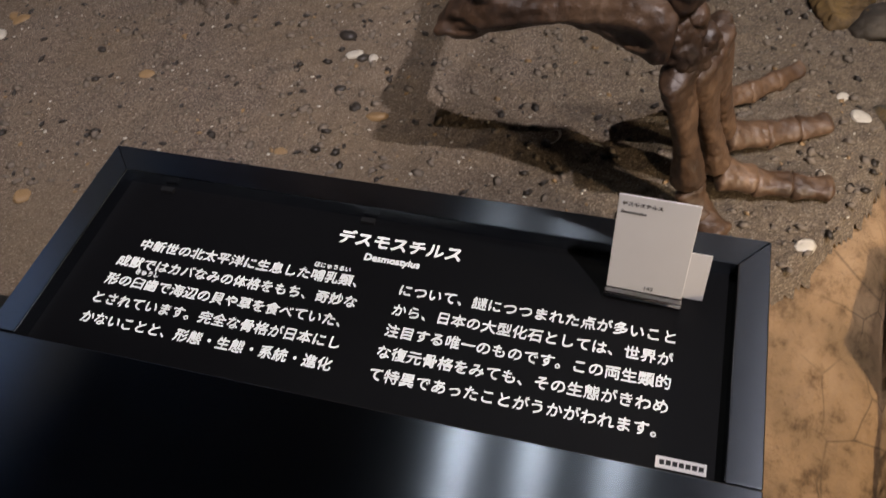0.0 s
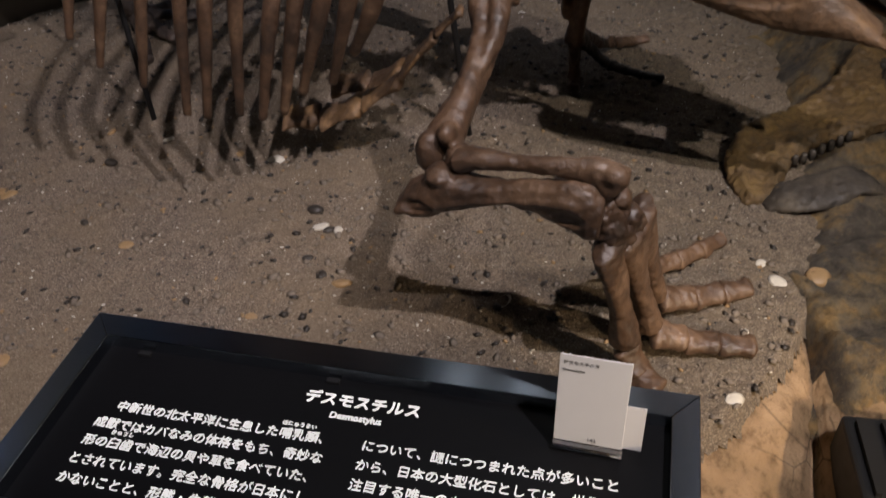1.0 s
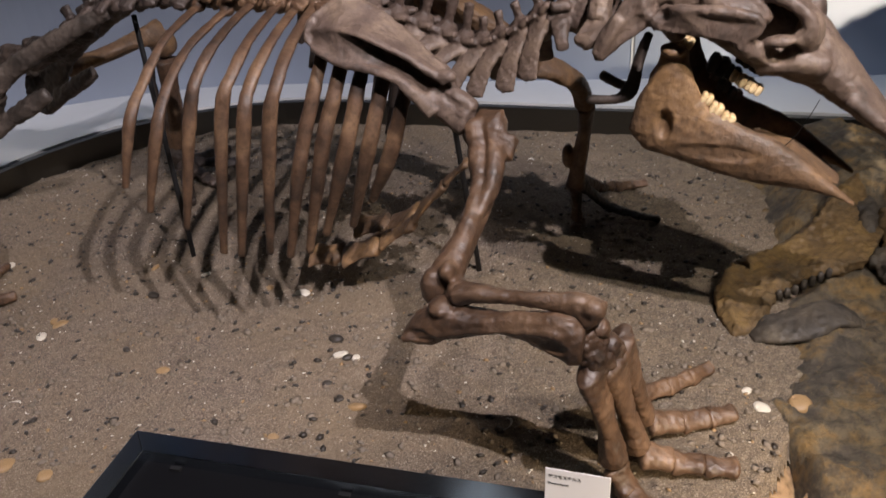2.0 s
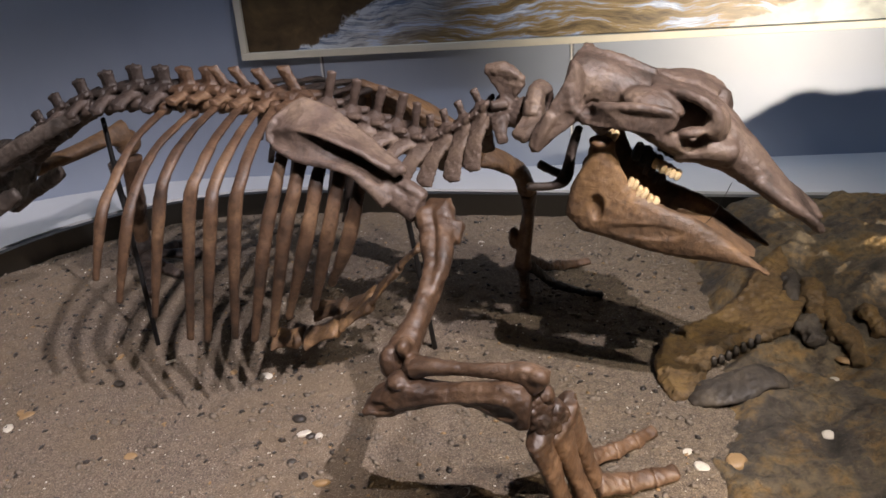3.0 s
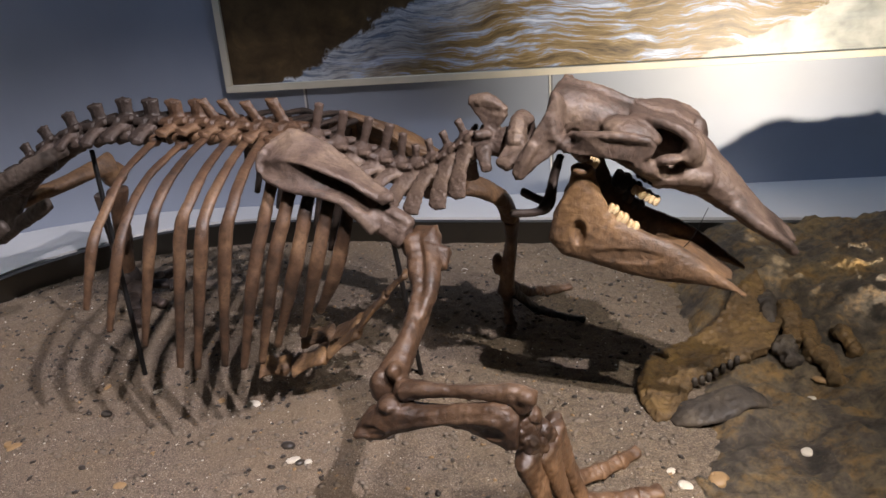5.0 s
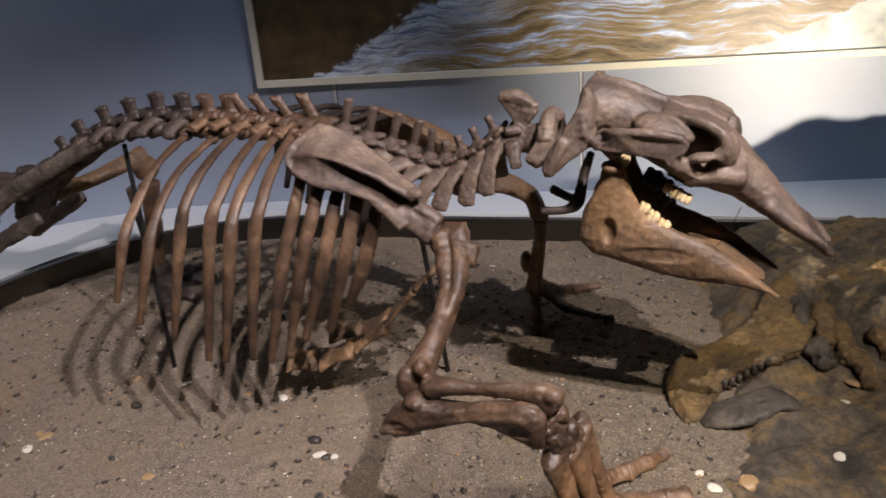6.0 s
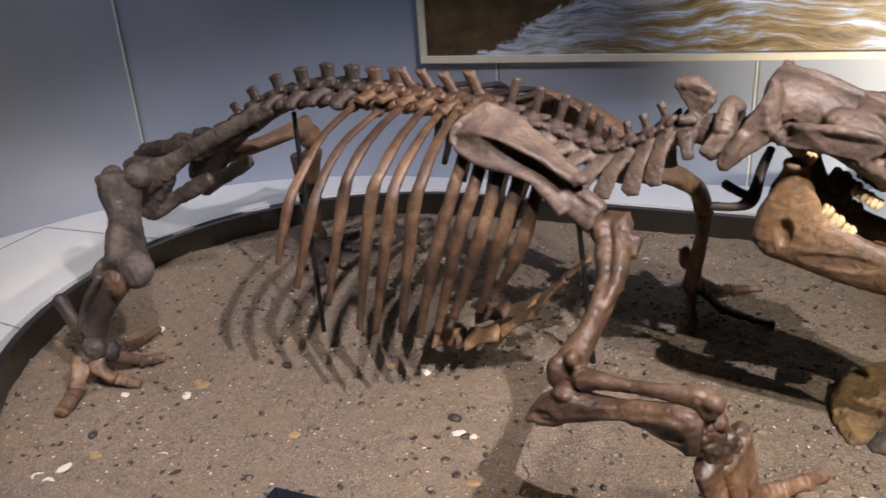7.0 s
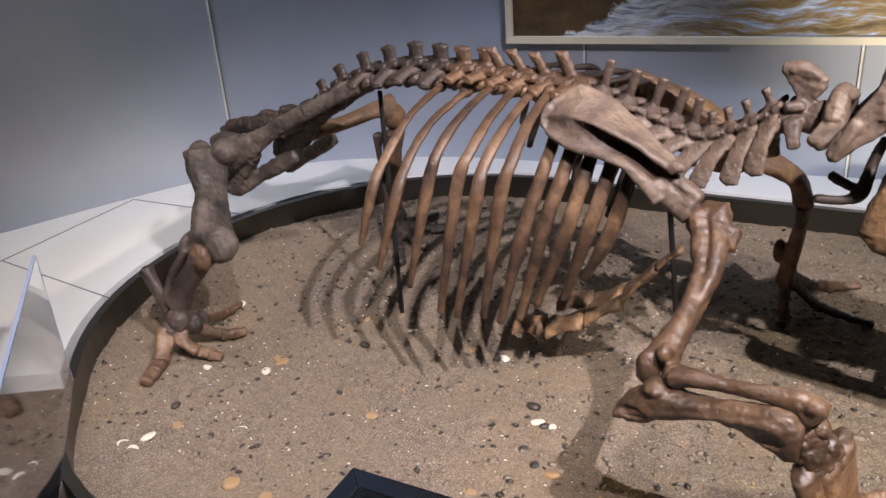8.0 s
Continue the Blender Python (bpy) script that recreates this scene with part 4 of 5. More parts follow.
part("radius", long_bone("radius", [(-0.355, -0.62, 0.482), (-0.32, -0.625, 0.493), (-0.255, -0.625, 0.497), (-0.165, -0.62, 0.502), (-0.118, -0.615, 0.500), (-0.090, -0.61, 0.480)], [0.030, 0.023, 0.017, 0.020, 0.028, 0.036], [((-0.09, -0.625, 0.50), (0.022, 0.02, 0.02))], 0.8, 0.0042, 0.004), BONE_LIMB, skeleton)
for k, (c, r) in enumerate((((-0.09, -0.60, 0.415), 0.034), ((-0.068, -0.585, 0.40), 0.026), ((-0.085, -0.60, 0.445), 0.026), ((-0.09, -0.615, 0.375), 0.028), ((-0.058, -0.565, 0.37), 0.027), ((-0.105, -0.622, 0.39), 0.018))):
    part("carpal", sculpt(Acc().ball(c, (r * 0.78, r * 0.9, r * 1.05), pose(0, 0, 0, k * 31, k * 47, 0)).ball((c[0] + r * 0.3, c[1], c[2] - r * 0.5), r * 0.6), "carpal", 0.0042, 2, 0.007, 40, k * 5), BONE_LIMB, skeleton)


part("carpal", sculpt(Acc().tube([(-0.108, -0.612, 0.445), (-0.092, -0.605, 0.40), (-0.080, -0.60, 0.355)], [0.036, 0.038, 0.034], 0.8), "carpal", 0.0042, 2, 0.012, 34, 3), BONE_LIMB, skeleton)


def digit(mc, toes, r, mat, parent, name="finger"):
    """A long hand bone and its row of toe bones."""
    part("metacarpal", long_bone("metacarpal", mc, [r * 1.35, r * 1.05, r * 0.92, r * 1.2], [], 0.66, 0.0042, 0.005), mat, parent)
    for p, q, w in zip(toes, toes[1:], (1.0, 0.9, 0.85, 0.7)):
        p, q = Vector(p), Vector(q)
        a = p.lerp(q, 0.04)
        b = p.lerp(q, 0.96)
        part("phalanx", long_bone("phalanx", [a, a.lerp(b, 0.5), b], [r * w * 1.10, r * w * 0.9, r * w * 1.06], [], 0.72, 0.004, 0.005), mat, parent)


digit([(-0.09, -0.63, 0.365), (-0.075, -0.605, 0.27), (-0.06, -0.585, 0.18), (-0.045, -0.58, 0.10)], [(-0.042, -0.58, 0.085), (-0.012, -0.595, 0.035), (0.03, -0.62, 0.022)], 0.031, BONE_LIMB, skeleton)
digit([(-0.06, -0.58, 0.36), (-0.05, -0.545, 0.26), (-0.03, -0.515, 0.16), (-0.008, -0.50, 0.075)], [(0.0, -0.50, 0.06), (0.06, -0.482, 0.036), (0.125, -0.462, 0.026), (0.195, -0.445, 0.02)], 0.030, BONE_LIMB, skeleton)
digit([(-0.05, -0.55, 0.37), (-0.04, -0.49, 0.27), (-0.028, -0.44, 0.17), (-0.012, -0.405, 0.075)], [(-0.005, -0.395, 0.055), (0.06, -0.35, 0.034), (0.115, -0.305, 0.025), (0.172, -0.265, 0.02)], 0.028, BONE_LIMB, skeleton)
digit([(-0.055, -0.53, 0.38), (-0.055, -0.45, 0.27), (-0.06, -0.37, 0.16), (-0.045, -0.30, 0.06)], [(-0.04, -0.29, 0.045), (0.01, -0.23, 0.028), (0.055, -0.17, 0.022), (0.10, -0.105, 0.018)], 0.023, BONE_LIMB, skeleton)

# far foreleg
part("humerus", long_bone("humerus", [(-0.47, 0.31, 0.625), (-0.42, 0.33, 0.60), (-0.375, 0.38, 0.55), (-0.365, 0.44, 0.47)], [0.042, 0.036, 0.032, 0.034]), BONE_TAN, skeleton)
part("ulna", long_bone("ulna", [(-0.365, 0.45, 0.46), (-0.375, 0.48, 0.36), (-0.395, 0.50, 0.24), (-0.405, 0.51, 0.16)], [0.034, 0.026, 0.030, 0.036], [((-0.43, 0.50, 0.27), (0.02, 0.03, 0.04))]), BONE, skeleton)
digit([(-0.405, 0.51, 0.17), (-0.405, 0.52, 0.12), (-0.405, 0.53, 0.07), (-0.405, 0.535, 0.035)], [(-0.40, 0.54, 0.03), (-0.40, 0.52, 0.02), (-0.40, 0.49, 0.015)], 0.024, BONE, skeleton)
digit([(-0.395, 0.52, 0.17), (-0.37, 0.56, 0.12), (-0.345, 0.60, 0.07), (-0.33, 0.63, 0.04)], [(-0.32, 0.64, 0.03), (-0.27, 0.63, 0.025), (-0.21, 0.62, 0.02), (-0.15, 0.625, 0.016)], 0.018, BONE_SHADED, skeleton)
digit([(-0.40, 0.54, 0.17), (-0.38, 0.62, 0.12), (-0.36, 0.70, 0.07), (-0.34, 0.78, 0.04)], [(-0.33, 0.80, 0.03), (-0.29, 0.84, 0.02), (-0.24, 0.88, 0.016)], 0.018, BONE, skeleton)

# hips, tail and hind legs
# dark and grey bone colours here stand in for the key light's falloff
acc = Acc()
acc.tube([(-1.74, 0, 0.755), (-1.86, 0, 0.705), (-2.0, 0, 0.655), (-2.12, 0, 0.635), (-2.24, 0, 0.61), (-2.34, 0, 0.585)], [0.036, 0.04, 0.042, 0.038, 0.03, 0.02], 0.9)
for k in range(5):
    acc.ball((-1.87 - 0.10 * k, 0, 0.722 - 0.028 * k), (0.055, 0.026, 0.022))
part("sacrum", sculpt(acc, "sacrum", 0.005, 3, 0.012, 26), BONE_SHADED, skeleton)
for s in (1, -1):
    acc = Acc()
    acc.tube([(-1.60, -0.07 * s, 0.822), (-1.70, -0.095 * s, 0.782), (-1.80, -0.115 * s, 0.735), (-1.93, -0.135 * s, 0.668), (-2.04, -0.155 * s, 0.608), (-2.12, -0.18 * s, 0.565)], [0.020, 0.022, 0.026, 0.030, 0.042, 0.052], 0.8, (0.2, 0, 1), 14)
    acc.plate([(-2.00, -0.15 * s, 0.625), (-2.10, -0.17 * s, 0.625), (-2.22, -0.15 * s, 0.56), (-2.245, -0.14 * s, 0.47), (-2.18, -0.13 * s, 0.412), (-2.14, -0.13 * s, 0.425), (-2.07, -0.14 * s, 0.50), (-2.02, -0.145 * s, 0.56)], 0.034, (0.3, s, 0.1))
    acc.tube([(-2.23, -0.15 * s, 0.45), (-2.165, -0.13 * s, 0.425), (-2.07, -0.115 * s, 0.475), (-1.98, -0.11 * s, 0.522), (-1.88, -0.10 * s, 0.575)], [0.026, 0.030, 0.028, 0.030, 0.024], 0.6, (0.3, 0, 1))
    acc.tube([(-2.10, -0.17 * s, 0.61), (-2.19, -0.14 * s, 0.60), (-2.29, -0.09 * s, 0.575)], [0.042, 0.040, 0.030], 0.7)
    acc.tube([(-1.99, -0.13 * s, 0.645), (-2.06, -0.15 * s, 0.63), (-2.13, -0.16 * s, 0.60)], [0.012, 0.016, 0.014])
    part("pelvis", sculpt(acc, "pelvis", 0.005, 3, 0.007, 24, s), BONE_GREY_SHADED, skeleton)
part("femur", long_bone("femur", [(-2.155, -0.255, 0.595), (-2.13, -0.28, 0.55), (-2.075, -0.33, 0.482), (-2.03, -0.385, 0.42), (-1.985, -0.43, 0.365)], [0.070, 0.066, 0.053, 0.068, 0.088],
     [((-2.185, -0.25, 0.575), (0.045, 0.05, 0.06)), ((-2.05, -0.45, 0.345), (0.050, 0.055, 0.058)), ((-1.925, -0.44, 0.375), (0.055, 0.055, 0.060)), ((-2.09, -0.22, 0.60), (0.05, 0.05, 0.045))], 0.8, 0.005, 0.006), BONE_GREY_SHADED, skeleton)
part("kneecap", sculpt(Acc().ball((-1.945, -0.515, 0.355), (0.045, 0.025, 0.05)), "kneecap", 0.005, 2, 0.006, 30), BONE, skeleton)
part("tibia", long_bone("tibia", [(-1.965, -0.475, 0.36), (-2.0, -0.50, 0.30), (-2.04, -0.53, 0.23), (-2.065, -0.55, 0.17)], [0.060, 0.046, 0.042, 0.050]), BONE_SHADED, skeleton)
part("fibula", long_bone("fibula", [(-2.03, -0.49, 0.36), (-2.09, -0.53, 0.27), (-2.11, -0.555, 0.19)], [0.022, 0.015, 0.02]), BONE_SHADED, skeleton)
part("heel_bone", long_bone("heel_bone", [(-2.08, -0.56, 0.16), (-2.15, -0.555, 0.21), (-2.20, -0.55, 0.275)], [0.032, 0.022, 0.028]), BONE_SHADED, skeleton)
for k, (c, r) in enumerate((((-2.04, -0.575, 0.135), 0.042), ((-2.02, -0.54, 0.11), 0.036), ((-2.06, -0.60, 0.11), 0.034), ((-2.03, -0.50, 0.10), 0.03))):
    part("tarsal", sculpt(Acc().ball(c, r), "tarsal", 0.005, 2, 0.007, 36, k * 4), BONE_SHADED, skeleton)
digit([(-2.06, -0.61, 0.11), (-2.05, -0.635, 0.085), (-2.04, -0.66, 0.06), (-2.03, -0.68, 0.04)], [(-2.03, -0.69, 0.036), (-2.01, -0.73, 0.028), (-1.99, -0.775, 0.02)], 0.027, BONE, skeleton)
digit([(-2.03, -0.59, 0.10), (-2.01, -0.60, 0.08), (-1.985, -0.595, 0.06), (-1.965, -0.585, 0.045)], [(-1.96, -0.58, 0.04), (-1.93, -0.565, 0.028), (-1.895, -0.545, 0.02)], 0.020, BONE, skeleton)
digit([(-2.02, -0.54, 0.10), (-2.005, -0.515, 0.08), (-1.99, -0.49, 0.06), (-1.985, -0.47, 0.045)], [(-1.98, -0.465, 0.04), (-1.965, -0.43, 0.028), (-1.95, -0.39, 0.02)], 0.018, BONE, skeleton)
digit([(-2.04, -0.50, 0.10), (-2.05, -0.46, 0.08), (-2.065, -0.41, 0.06), (-2.08, -0.37, 0.045)], [(-2.085, -0.36, 0.04), (-2.10, -0.31, 0.028), (-2.12, -0.26, 0.02)], 0.018, BONE, skeleton)
part("femur", long_bone("femur", [(-2.12, 0.22, 0.53), (-2.02, 0.31, 0.56), (-1.95, 0.42, 0.585), (-1.935, 0.49, 0.58)], [0.042, 0.034, 0.036, 0.058], [((-1.93, 0.50, 0.545), (0.05, 0.05, 0.05))]), BONE_TAN, skeleton)
part("tibia", long_bone("tibia", [(-1.94, 0.51, 0.48), (-1.955, 0.51, 0.38), (-1.965, 0.51, 0.27), (-1.985, 0.51, 0.13)], [0.046, 0.036, 0.040, 0.042]), BONE, skeleton)
part("fibula", long_bone("fibula", [(-2.02, 0.50, 0.46), (-2.03, 0.51, 0.35), (-2.01, 0.51, 0.2)], [0.022, 0.014, 0.02]), BONE_SHADED, skeleton)
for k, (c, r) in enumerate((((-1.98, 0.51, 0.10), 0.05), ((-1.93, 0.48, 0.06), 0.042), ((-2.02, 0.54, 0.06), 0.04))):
    part("tarsal", sculpt(Acc().ball(c, r), "tarsal", 0.006, 2, 0.008, 30, k * 4), BONE_SHADED, skeleton)
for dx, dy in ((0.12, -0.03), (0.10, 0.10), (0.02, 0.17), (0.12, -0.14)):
    digit([(-1.97, 0.50, 0.07), (-1.97 + dx * 0.3, 0.5 + dy * 0.3, 0.06), (-1.97 + dx * 0.6, 0.5 + dy * 0.6, 0.05), (-1.97 + dx, 0.5 + dy, 0.035)], [(-1.97 + dx, 0.5 + dy, 0.03), (-1.97 + dx * 1.5, 0.5 + dy * 1.5, 0.02)], 0.022, BONE_SHADED, skeleton)

# breast bones lying under the ribs
STERN = [((-1.05, -0.06, 0.13), (-0.97, -0.06, 0.14), 0.045), ((-0.94, -0.06, 0.145), (-0.84, -0.05, 0.19), 0.048), ((-0.82, -0.05, 0.205), (-0.72, -0.05, 0.28), 0.036), ((-0.71, -0.05, 0.30), (-0.62, -0.05, 0.41), 0.026), ((-0.61, -0.05, 0.425), (-0.55, -0.06, 0.485), 0.022),
         ((-0.98, 0.10, 0.15), (-0.89, 0.10, 0.17), 0.045), ((-0.86, 0.09, 0.18), (-0.77, 0.08, 0.24), 0.042), ((-0.75, 0.07, 0.26), (-0.66, 0.05, 0.36), 0.028)]
for p, q, w in STERN:
    p, q = Vector(p), Vector(q)
    part("sternal_bone", long_bone("sternal_bone", [p, p.lerp(q, 0.5), q], [w * 1.05, w * 0.8, w * 1.1], [], 0.36, 0.0045, 0.005, (0, 1, 0.4)), BONE_TAN, skeleton)

# supporting rods
for a, b, z0, z1, da in ((-1.566, 0.0, 0.0, 0.80, 0.0), (-0.625, 0.19, 0.0, 0.74, 0.0)):
    part("support_rod", Acc().tube([(a, b, z0 - 0.02), (a + da, b * 0.5, (z0 + z1) / 2), (a + da, 0.0, z1)], [0.0075, 0.0075, 0.0075], 1, None, 10, 3).mesh("support_rod", True), BLACK_MATT, skeleton, "thin black steel support rod")
part("jaw_wire", Acc().tube([(0.245, -0.05, 0.715), (0.215, -0.05, 0.64), (0.19, -0.04, 0.60)], [0.0009, 0.0009, 0.0009], 1, None, 6, 2).mesh("jaw_wire", True), BLACK_MATT, skeleton)

# ---------------------------------------------------------------- fossil skull in the rock
fossil = thing("fossil_skull", BODY, "ochre fossil jaws half buried in dark rock", "fossil")


def on_rock(a, b, h):
    """A point h above the rock, in the skeleton's frame."""
    p = EXHIBIT.inverted() @ bo(a, b)
    return (a, b, max(rock_shift(p.x, p.y), sand_z(p.x, p.y)) + h)


outer = [on_rock(a, b, h) for a, b, h in ((0.150, 0.07, 0.00), (0.108, 0.16, 0.02), (0.100, 0.27, 0.035), (0.150, 0.375, 0.045), (0.235, 0.463, 0.05), (0.30, 0.55, 0.05), (0.35, 0.63, 0.05), (0.416, 0.77, 0.045))]
inner = [on_rock(a, b, h) for a, b, h in ((0.215, 0.10, 0.01), (0.205, 0.16, 0.03), (0.215, 0.235, 0.035), (0.26, 0.31, 0.04), (0.32, 0.36, 0.04), (0.40, 0.375, 0.03), (0.455, 0.43, 0.02), (0.50, 0.56, 0.015))]
acc = Acc().sheet(outer, inner, 0.045, 6, 0.012)
acc.tube(outer, [0.018, 0.024, 0.024, 0.022, 0.022, 0.02, 0.02, 0.016], 0.8, None, 10, 4)
acc.tube(inner[1:6], [0.020, 0.022, 0.020, 0.018, 0.014], 0.8, None, 10, 4)
part("upper_jaw", sculpt(acc, "upper_jaw", 0.0055, 2, 0.014, 26), OCHRE, fossil, "ochre upper jaw bone")
acc = Acc().tube([on_rock(a, b, h) for a, b, h in ((0.185, 0.075, 0.0), (0.24, 0.10, 0.018), (0.31, 0.135, 0.022), (0.38, 0.17, 0.018), (0.45, 0.20, 0.0))], [0.025, 0.062, 0.072, 0.058, 0.025], 0.4, (0.5, -1, 0))
part("jaw", sculpt(acc, "jaw", 0.006, 2, 0.010, 22), GREY_FOSSIL, fossil, "dark fossil lower jaw")
for k in range(7):
    p = Vector(on_rock(0.238 + 0.020 * k, 0.235 + 0.016 * k, 0.028))
    part("tooth", Acc().tube([p, p + Vector((0.0, -0.012, 0.028))], [0.011, 0.008], 0.9, None, 8, 2).mesh("tooth", True), GREY_FOSSIL, fossil)
for k, (a, b, da, db, w) in enumerate(((0.44, 0.70, 0.03, -0.16, 0.034), (0.50, 0.66, 0.035, -0.18, 0.040), (0.555, 0.60, 0.04, -0.17, 0.036), (0.49, 0.47, 0.03, -0.07, 0.042), (0.60, 0.47, 0.05, -0.13, 0.034), (0.66, 0.57, 0.05, -0.10, 0.03))):
    acc = Acc().tube([on_rock(a + da * q, b + db * q, 0.012 + 0.05 * q * (1 - q)) for q in (0, 0.35, 0.7, 1)], [w * 0.7, w, w * 0.75, w * 0.95], 0.7, None, 12, 5)
    part("fossil_vertebra", sculpt(acc, "fossil_vertebra", 0.0055, 2, 0.018, 26, k * 3), GREY_FOSSIL if k % 3 == 0 else OCHRE, fossil)

# ---------------------------------------------------------------- the text panel
PZ = 0.15
panel = thing("text_panel", EXHIBIT, "black museum text panel in a flat brushed steel frame", "sign")
u0, u1, v0, v1 = -0.928, 0.225, 0.512, 0.927
i0, i1, j0, j1 = -0.879, 0.178, 0.513, 0.872


def mitred(a, b, c, d, z, t):
    acc = Acc()
    P = [Vector((*p, z)) for p in (a, b, c, d)]
    acc.add(P + [p - Vector((0, 0, t)) for p in P], [(0, 1, 2, 3), (7, 6, 5, 4), (0, 4, 5, 1), (1, 5, 6, 2), (2, 6, 7, 3), (3, 7, 4, 0)])
    return bevelled(acc.mesh("frame_bar"), 0.0018)


part("frame_bar", mitred((u0, v1), (u1, v1), (i1, j1), (i0, j1), PZ, 0.20), STEEL, panel)
part("frame_bar", mitred((u0, v1), (i0, j1), (i0, v0 + 0.001), (u0, v0 + 0.001), PZ, 0.20), STEEL, panel)
part("frame_bar", mitred((i1, j1), (u1, v1), (u1, v0 + 0.001), (i1, v0 + 0.001), PZ, 0.20), STEEL, panel)
part("front_plate", bevelled(Acc().box((u0 - 0.0, -0.05, PZ - 0.20), (u1, v0 - 0.001, PZ)).mesh("front_plate"), 0.0018), STEEL, panel, "wide brushed steel front plate")
part("text_plate", Acc().box((i0 - 0.002, j0 - 0.003, PZ - 0.05), (i1 + 0.002, j1 + 0.002, PZ - 0.03)), BLACK, panel, "glossy black text plate")
TZ = PZ - 0.0295


def lettering(name, text, width, m, material, parent, bold=0.012):
    """One line of writing as a mesh, scaled to the given width, starting at the pose m."""
    cu = bpy.data.curves.new(name, "FONT")
    cu.body, cu.size, cu.offset, cu.extrude = text, 1.0, bold, 0.012
    cu.resolution_u = 3
    tmp = new("tmp", cu)
    me = bpy.data.meshes.new_from_object(tmp.evaluated_get(bpy.context.evaluated_depsgraph_get()))
    bpy.data.objects.remove(tmp)
    bpy.data.curves.remove(cu)
    xs = [v.co.x for v in me.vertices]
    lo, hi = min(xs), max(xs)
    me.transform(Matrix.Scale(width / (hi - lo), 4) @ Matrix.Translation((-lo, 0, 0)))
    me.name = name
    me.materials.clear()
    return part(name, me, material, parent, "", m)


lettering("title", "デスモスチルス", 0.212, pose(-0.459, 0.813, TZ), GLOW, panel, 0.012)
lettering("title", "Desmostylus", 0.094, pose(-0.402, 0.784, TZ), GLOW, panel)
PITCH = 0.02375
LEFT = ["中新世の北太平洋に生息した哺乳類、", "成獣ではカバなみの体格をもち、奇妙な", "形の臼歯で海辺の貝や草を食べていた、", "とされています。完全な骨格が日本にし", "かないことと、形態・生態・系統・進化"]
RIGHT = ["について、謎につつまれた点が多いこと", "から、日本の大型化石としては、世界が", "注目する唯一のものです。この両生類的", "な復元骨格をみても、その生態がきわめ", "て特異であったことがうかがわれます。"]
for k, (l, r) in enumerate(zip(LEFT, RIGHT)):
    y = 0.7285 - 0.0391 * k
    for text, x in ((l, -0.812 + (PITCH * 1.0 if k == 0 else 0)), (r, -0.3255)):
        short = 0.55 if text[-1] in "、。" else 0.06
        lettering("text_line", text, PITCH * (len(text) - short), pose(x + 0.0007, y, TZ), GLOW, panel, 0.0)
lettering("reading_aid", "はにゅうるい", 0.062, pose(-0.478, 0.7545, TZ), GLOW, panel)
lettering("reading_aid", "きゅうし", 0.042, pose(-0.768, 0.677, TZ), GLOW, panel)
credit = part("credit_label", Acc().box((0.093, 0.528, TZ), (0.159, 0.545, TZ + 0.001)), CARD, panel, "small pale credit strip")
for k in range(7):
    part("bar", Acc().box((0.098 + 0.0085 * k, 0.533, TZ + 0.001), (0.1045 + 0.0085 * k, 0.540, TZ + 0.0014)), INK, credit)
for u, v in ((-0.80, 0.862), (-0.42, 0.864), (0.0, 0.862)):
    part("clip", Acc().box((u - 0.012, v - 0.006, TZ), (u + 0.012, v + 0.004, TZ + 0.006)), BLACK_MATT, panel)

# leaning card in its clear stand
card = thing("label_card", EXHIBIT @ pose(0.045, 0.792, TZ + 0.004, -8, 0, -2), "white information card in a clear acrylic stand", "card")
part("card", bevelled(Acc().box((-0.056, 0.0, 0.008), (0.056, 0.002, 0.198)).mesh("card"), 0.0006, 1), CARD, card)
part("stand", bevelled(Acc().box((-0.058, -0.006, 0.0), (0.058, 0.016, 0.007)).mesh("stand"), 0.001, 1), ACRYLIC, card, "clear acrylic stand")
part("stand", bevelled(Acc().box((-0.057, -0.0045, 0.006), (0.057, -0.001, 0.020)).mesh("stand"), 0.0006, 1), ACRYLIC, card, "clear acrylic stand")
lettering("card_title", "デスモスチルス", 0.056, pose(-0.050, -0.0006, 0.180, 90, 0, 0), INK, card, 0.01)
lettering("card_title", "Desmostylus", 0.035, pose(-0.050, -0.0006, 0.166, 90, 0, 0), INK, card, 0.015)
lettering("card_number", "142", 0.013, pose(0.0, -0.0006, 0.024, 90, 0, 0), INK, card, 0.01)
back_card = thing("spare_card", EXHIBIT @ pose(0.105, 0.812, TZ + 0.002, -10, 0, -2), "small white card behind the label card", "card")
part("card", Acc().box((-0.02, 0.0, 0.0), (0.028, 0.0015, 0.09)), CARD, back_card)

# ---------------------------------------------------------------- painting on the wall
PAINT_M = EXHIBIT @ pose(-1.48, back_v(-1.48) - 0.045, 0.675, 0, 0, 7.3)


